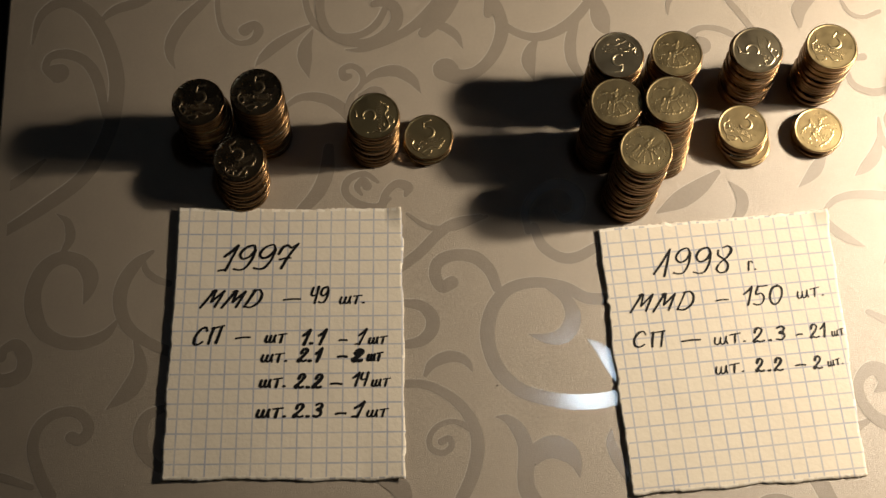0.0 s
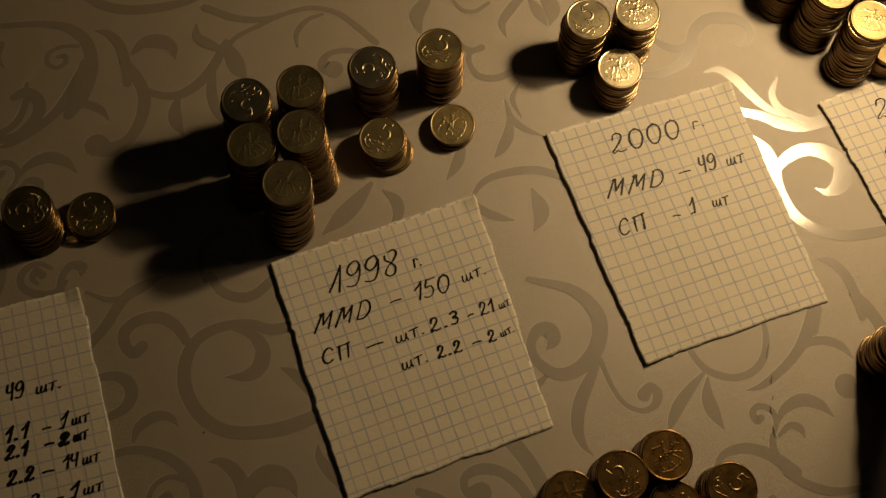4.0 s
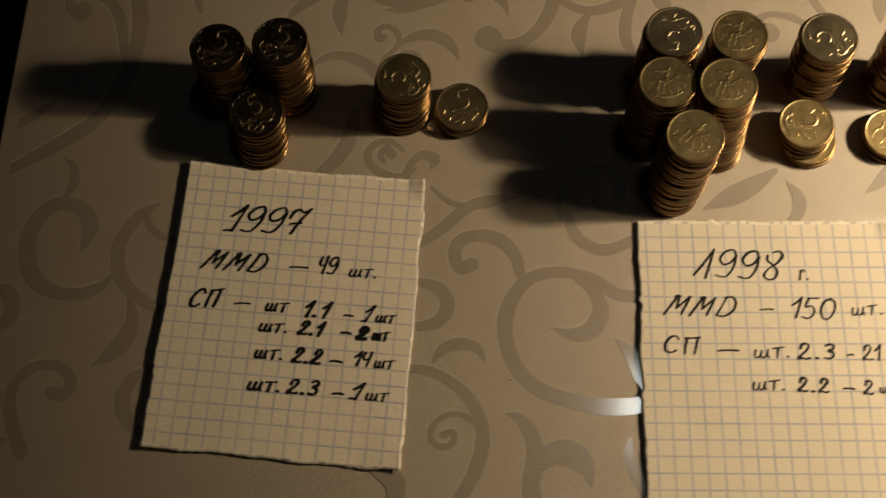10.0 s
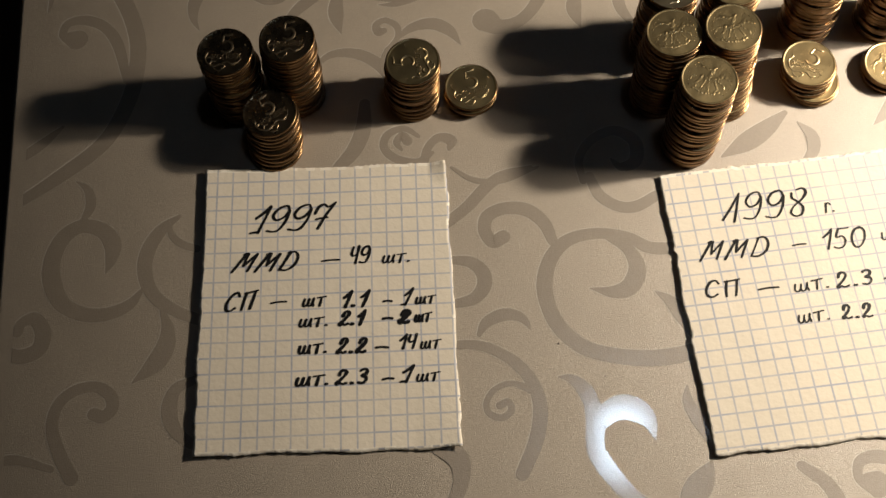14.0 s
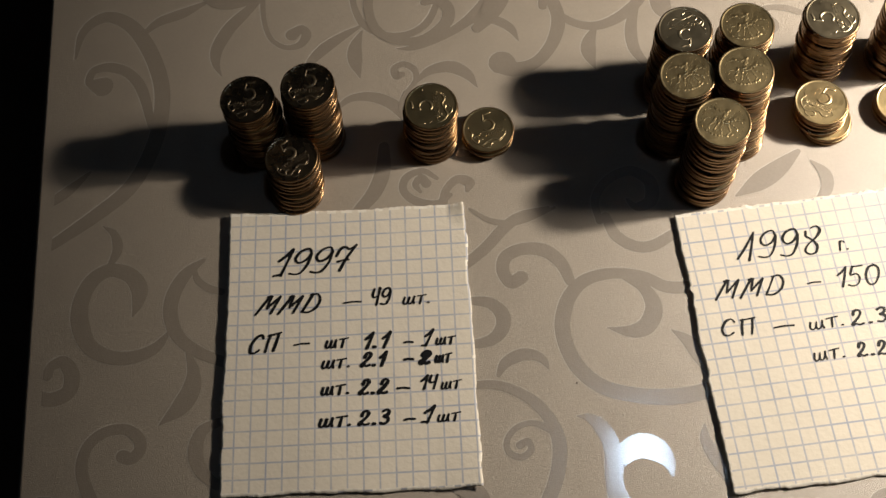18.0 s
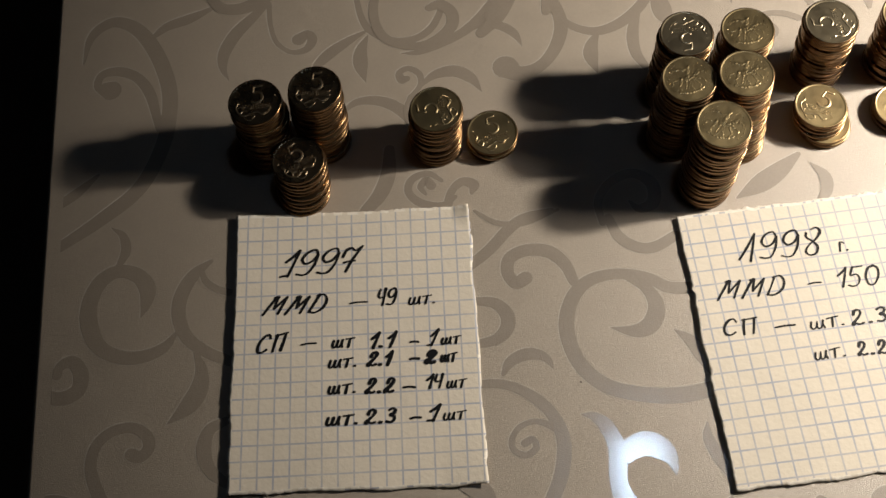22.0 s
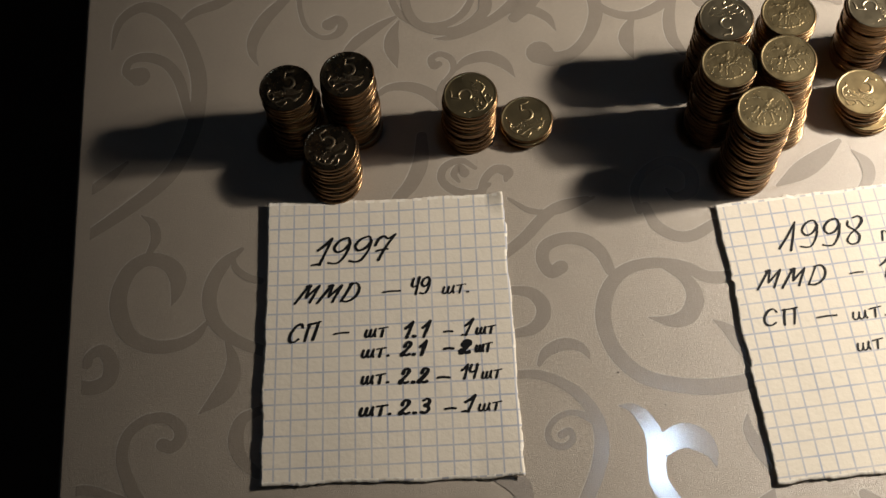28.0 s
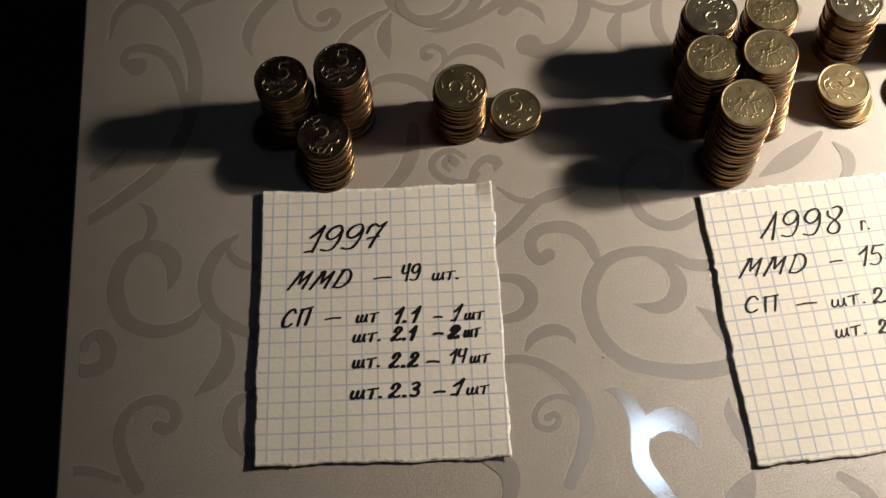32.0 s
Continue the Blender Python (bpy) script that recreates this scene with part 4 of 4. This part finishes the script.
# Unseen extra stack, added to block the lamp beside the tall one.
stack(37.38, -10.90, 48, 28, "very tall stack of coins in its own shade", GX, "plain", None, 0, (0.00, 0.00))


# ---- notes ----
PEN = {  # strokes of the hand's characters, in a box one unit high
    "1": (0.30, [[(0.0, 0.60), (0.18, 0.78), (0.32, 1.0)], [(0.32, 1.0), (0.28, 0.5), (0.22, 0.0)]]),
    "₁": (0.40, [[(0.04, 0.58), (0.24, 0.78), (0.40, 1.0)], [(0.40, 1.0), (0.34, 0.5), (0.26, 0.0)], [(0.0, 0.0), (0.12, 0.02), (0.28, 0.02)]]),  # a one with a foot
    "¹": (0.50, [[(-0.04, 0.02), (0.20, 0.46), (0.44, 1.0)], [(0.44, 1.0), (0.40, 0.5), (0.34, -0.06)]]),  # a one with a long upstroke
    "2": (0.56, [[(0.10, 0.70), (0.16, 0.94), (0.34, 1.0), (0.46, 0.84), (0.38, 0.58), (0.18, 0.30), (0.03, 0.10), (0.08, 0.01), (0.20, 0.10), (0.36, 0.02), (0.56, 0.08)]]),
    "3": (0.46, [[(0.06, 0.90), (0.26, 1.0), (0.42, 0.86), (0.36, 0.64), (0.18, 0.54), (0.38, 0.46), (0.44, 0.22), (0.28, 0.02), (0.02, 0.08)]]),
    "4": (0.50, [[(0.10, 0.98), (0.04, 0.62), (0.16, 0.46), (0.44, 0.56)], [(0.46, 1.0), (0.42, 0.5), (0.36, 0.0)]]),
    "5": (0.52, [[(0.14, 0.96), (0.32, 0.97), (0.56, 1.0)], [(0.14, 0.96), (0.08, 0.56), (0.32, 0.60), (0.46, 0.38), (0.40, 0.10), (0.20, 0.0), (0.0, 0.06)]]),
    "7": (0.55, [[(0.0, 0.60), (0.06, 0.86), (0.22, 0.94), (0.38, 0.84), (0.58, 1.0)], [(0.58, 1.0), (0.38, 0.5), (0.26, 0.0)], [(0.10, 0.36), (0.26, 0.40), (0.46, 0.42)]]),
    "8": (0.52, [[(0.06, 0.86), (0.08, 0.68), (0.26, 0.54), (0.44, 0.32), (0.40, 0.06), (0.20, 0.0), (0.06, 0.14), (0.16, 0.38), (0.40, 0.62), (0.52, 0.88), (0.40, 1.04), (0.22, 0.98)]]),
    "9": (0.55, [[(0.52, 0.78), (0.40, 1.0), (0.14, 0.92), (0.02, 0.66), (0.16, 0.46), (0.38, 0.54), (0.52, 0.80)], [(0.52, 0.80), (0.50, 0.40), (0.36, 0.06), (0.18, 0.0), (-0.02, 0.05)]]),
    "0": (0.58, [[(0.36, 0.98), (0.12, 0.86), (0.03, 0.44), (0.16, 0.05), (0.38, 0.05), (0.54, 0.44), (0.50, 0.84), (0.30, 1.0)]]),
    "М": (0.92, [[(-0.02, -0.04), (0.14, 0.46), (0.30, 0.96)], [(0.20, 0.92), (0.32, 0.97), (0.40, 0.94)], [(0.37, 0.95), (0.38, 0.62), (0.40, 0.30)], [(0.40, 0.30), (0.60, 0.62), (0.80, 0.92)], [(0.80, 0.92), (0.74, 0.46), (0.68, 0.0)]]),
    "D": (0.72, [[(0.20, 0.98), (0.12, 0.50), (0.02, 0.02)], [(0.02, 0.02), (0.36, 0.0), (0.64, 0.28), (0.66, 0.70), (0.44, 1.0), (0.12, 0.96)]]),
    "С": (0.62, [[(0.58, 0.80), (0.46, 1.0), (0.22, 0.90), (0.04, 0.48), (0.10, 0.08), (0.32, 0.0), (0.52, 0.14)]]),
    "П": (0.66, [[(0.12, 0.0), (0.12, 0.50), (0.16, 0.92)], [(0.06, 0.90), (0.36, 0.94), (0.70, 1.0)], [(0.60, 0.97), (0.58, 0.50), (0.54, 0.02)]]),
    "ш": (1.15, [[(0.04, 0.86), (-0.02, 0.24), (0.16, 0.0), (0.38, 0.22), (0.50, 0.84)], [(0.50, 0.84), (0.46, 0.20), (0.62, 0.0), (0.86, 0.26), (0.98, 0.92)], [(0.98, 0.92), (0.95, 0.44), (1.04, 0.04)]]),
    "т": (0.85, [[(0.0, 0.98), (0.40, 1.04), (0.86, 1.10)], [(0.44, 1.04), (0.40, 0.50), (0.36, 0.0)]]),
    "г": (0.60, [[(0.10, 0.0), (0.14, 0.50), (0.18, 0.95)], [(0.18, 0.95), (0.42, 1.02), (0.62, 0.84)]]),
    ".": (0.34, [[(0.12, 0.06), (0.17, 0.05), (0.22, 0.06)]]),
    "-": (1.0, [[(0.0, 0.0), (0.5, 0.06), (1.0, 0.0)]]),
}


def note(corners, origin, turn, label, seed, curl, words):
    """A torn square of squared paper, slightly curled, with its handwriting; the grid starts at origin."""
    rnd = random.Random(seed)
    c, s = math.cos(turn), math.sin(turn)
    tl, tr, br, bl = (np.array(((x - origin[0]) * c + (y - origin[1]) * s, -(x - origin[0]) * s + (y - origin[1]) * c)) for x, y in corners)
    height = lambda u, v: 0.062 + curl(u, v) + 0.014 * noise.noise((u * 3, v * 3, seed)) + 0.006 * noise.noise((u * 9, v * 9, seed))
    bm, n = bmesh.new(), 84
    top, low = [], []
    for i in range(n + 1):
        row, row2 = [], []
        for j in range(n + 1):
            u, v = i / n, j / n
            p = (1 - v) * ((1 - u) * tl + u * tr) + v * ((1 - u) * bl + u * br)
            for side, (e, axis) in enumerate(((u, 0), (1 - u, 0), (v, 1), (1 - v, 1))):
                near = max(0.0, 1 - e * 16)
                along = p[1 - axis]
                torn = (1.5, 1.0, 1.1, 1.0)[side] * (0.35 + 1.3 * max(0.0, noise.noise((along * 0.7, seed * 2.0, side + 9.0))))
                p[axis] += near * (0.075 * noise.noise((along * 0.9, seed + side, 3.3)) + torn * (0.055 * noise.noise((along * 4.0, seed, side)) + 0.045 * noise.noise((along * 13.0, seed, side)) + rnd.uniform(-0.03, 0.03) * (e == 0)))
            z = height(u, v)
            row.append(bm.verts.new((p[0] * C, p[1] * C, z * C)))
            row2.append(bm.verts.new((p[0] * C, p[1] * C, (z - 0.014) * C)))
        top.append(row), low.append(row2)
    for i in range(n):
        for j in range(n):
            a = bm.faces.new((top[i][j], top[i][j + 1], top[i + 1][j + 1], top[i + 1][j]))
            bm.faces.new((low[i][j], low[i + 1][j], low[i + 1][j + 1], low[i][j + 1]))
            if min(i, j, n - 1 - i, n - 1 - j) == 0 and (noise.noise((i * 0.35, j * 0.35, seed)) > (0.30 if i == n - 1 else -0.12)):
                a.material_index = 1
    for i in range(n):
        for a in (0, n):
            for f_ in (bm.faces.new((top[i][a], top[i + 1][a], low[i + 1][a], low[i][a])), bm.faces.new((top[a][i], top[a][i + 1], low[a][i + 1], low[a][i]))):
                f_.material_index = 1
    bmesh.ops.recalc_face_normals(bm, faces=bm.faces)
    thing = new("paper_note")
    thing.matrix_basis = pose(origin[0] * C, origin[1] * C, 0, 0, 0, math.degrees(turn))
    tagged(thing, label, "paper note", "handwritten notes")
    part("sheet", bm, [PAPER, TORN], thing, smooth=True)

    def lift(x, y):
        u, v = 0.5, 0.5
        for _ in range(5):
            p = (1 - v) * ((1 - u) * tl + u * tr) + v * ((1 - u) * bl + u * br)
            du, dv = (1 - v) * (tr - tl) + v * (br - bl), (1 - u) * (bl - tl) + u * (br - tr)
            step = np.linalg.solve(np.array((du, dv)).T, np.array((x, y)) - p)
            u, v = u + step[0], v + step[1]
        return height(min(max(u, 0), 1), min(max(v, 0), 1))

    for text, x0, y0, x1, y1, tall, slant, pen in words:
        wide = sum(PEN[ch][0] for ch in text) + 0.16 * (len(text) - 1)
        way = np.array((x1 - x0, y1 - y0)) / wide
        up = np.array((-(y1 - y0), x1 - x0)) / math.hypot(x1 - x0, y1 - y0) * tall
        lean = np.array((x1 - x0, y1 - y0)) / math.hypot(x1 - x0, y1 - y0) * tall * slant
        at = 0.0
        for ch in text:
            bm = bmesh.new()
            wob = [rnd.uniform(-0.03, 0.03) for _ in range(4)]
            for stroke in PEN[ch][1]:
                pts = []
                for k, (a, b) in enumerate(stroke):
                    p = np.array((x0, y0)) + way * (at + a * (1 + wob[0])) + (up + lean) * (b * (1 + wob[1]) + wob[2] * a)
                    pa, pb = stroke[max(k - 1, 0)], stroke[min(k + 1, len(stroke) - 1)]
                    steep = abs(pb[1] - pa[1]) / (math.hypot(pb[0] - pa[0], pb[1] - pa[1]) + 1e-9)
                    press = (1.05 if ch == "-" else 0.76 + 0.38 * steep) * (0.90 if tall > 0.35 else 0.74) * pen * (0.8 + 0.35 * noise.noise((a * 3, b * 3, at + seed))) * (1.35 if ch == "." else 1.0)
                    pts.append((p[0], p[1], max(press, 0.028)))
                first = len(bm.verts)
                ribbon(bm, [(x * C, y * C, w * C) for x, y, w in pts], 0.0, steps=6)
                bm.verts.ensure_lookup_table()
                for vert in bm.verts[first:]:
                    vert.co.z = (lift(vert.co.x / C, vert.co.y / C) + 0.012) * C
            at += PEN[ch][0] + 0.16
            part("digit" if ch.isdigit() else "dash" if ch == "-" else "dot" if ch == "." else "letter", bm, INK, thing)
    return thing


def curled(left, corner=0.0):
    """Lifts the left edge, and the far lower corner."""
    return lambda u, v: 0.16 * max(0, u * 14 - 13) * max(0, 1 - v * 12) + left * (0.55 * max(0, 1 - u * 4.0) ** 2 + 0.45 * max(0, 1 - u * 1.25) ** 2) + corner * max(0, 1 - (1 - u) * 6) * max(0, v * 5 - 4)


note([(-0.40, 0.48), (7.50, 0.43), (7.60, -9.09), (-0.42, -8.99)], (0, 0), 0.0, "torn squared paper note listing the 1997 coins", 3, curled(0.09, 0.10), TEXT_97)
note([(14.40, -0.46), (22.62, 0.22), (22.82, -9.16), (15.00, -9.68)], (14.723, -0.983), 0.0801, "torn squared paper note listing the 1998 coins", 5, curled(0.045), TEXT_98)
note([(26.11, 1.95), (34.08, 2.35), (34.49, -7.38), (26.81, -7.86)], (26.794, 1.985), 0.0580, "torn squared paper note listing the 2000 coins", 8, curled(0.08), TEXT_00)
note([(37.35, 0.51), (45.40, 1.28), (46.00, -8.07), (38.46, -8.96)], (37.87, 0.18), 0.09, "torn squared paper note beside the lamp-lit coins", 9, curled(0.10), TEXT_01)


def crumb(x, y, size, seed):
    """A tiny dark crumb on the cloth."""
    bm = bmesh.new()
    bmesh.ops.create_icosphere(bm, subdivisions=2, radius=size * C)
    for v in bm.verts:
        v.co *= 1 + 0.5 * noise.noise(v.co * 4000 + Vector((seed, 0, 0)))
        v.co.z *= 0.6
    ob = part("crumb", bm, SPECK, at=pose(x * C, y * C, size * 0.5 * C), smooth=True)
    tagged(ob, "tiny dark crumb on the oilcloth", "crumb", "crumbs")


for n, (x, y, size) in enumerate([(10.71, -5.97, 0.030), (12.04, -7.07, 0.018), (11.89, -8.63, 0.023)]):
    crumb(x, y, size, n)
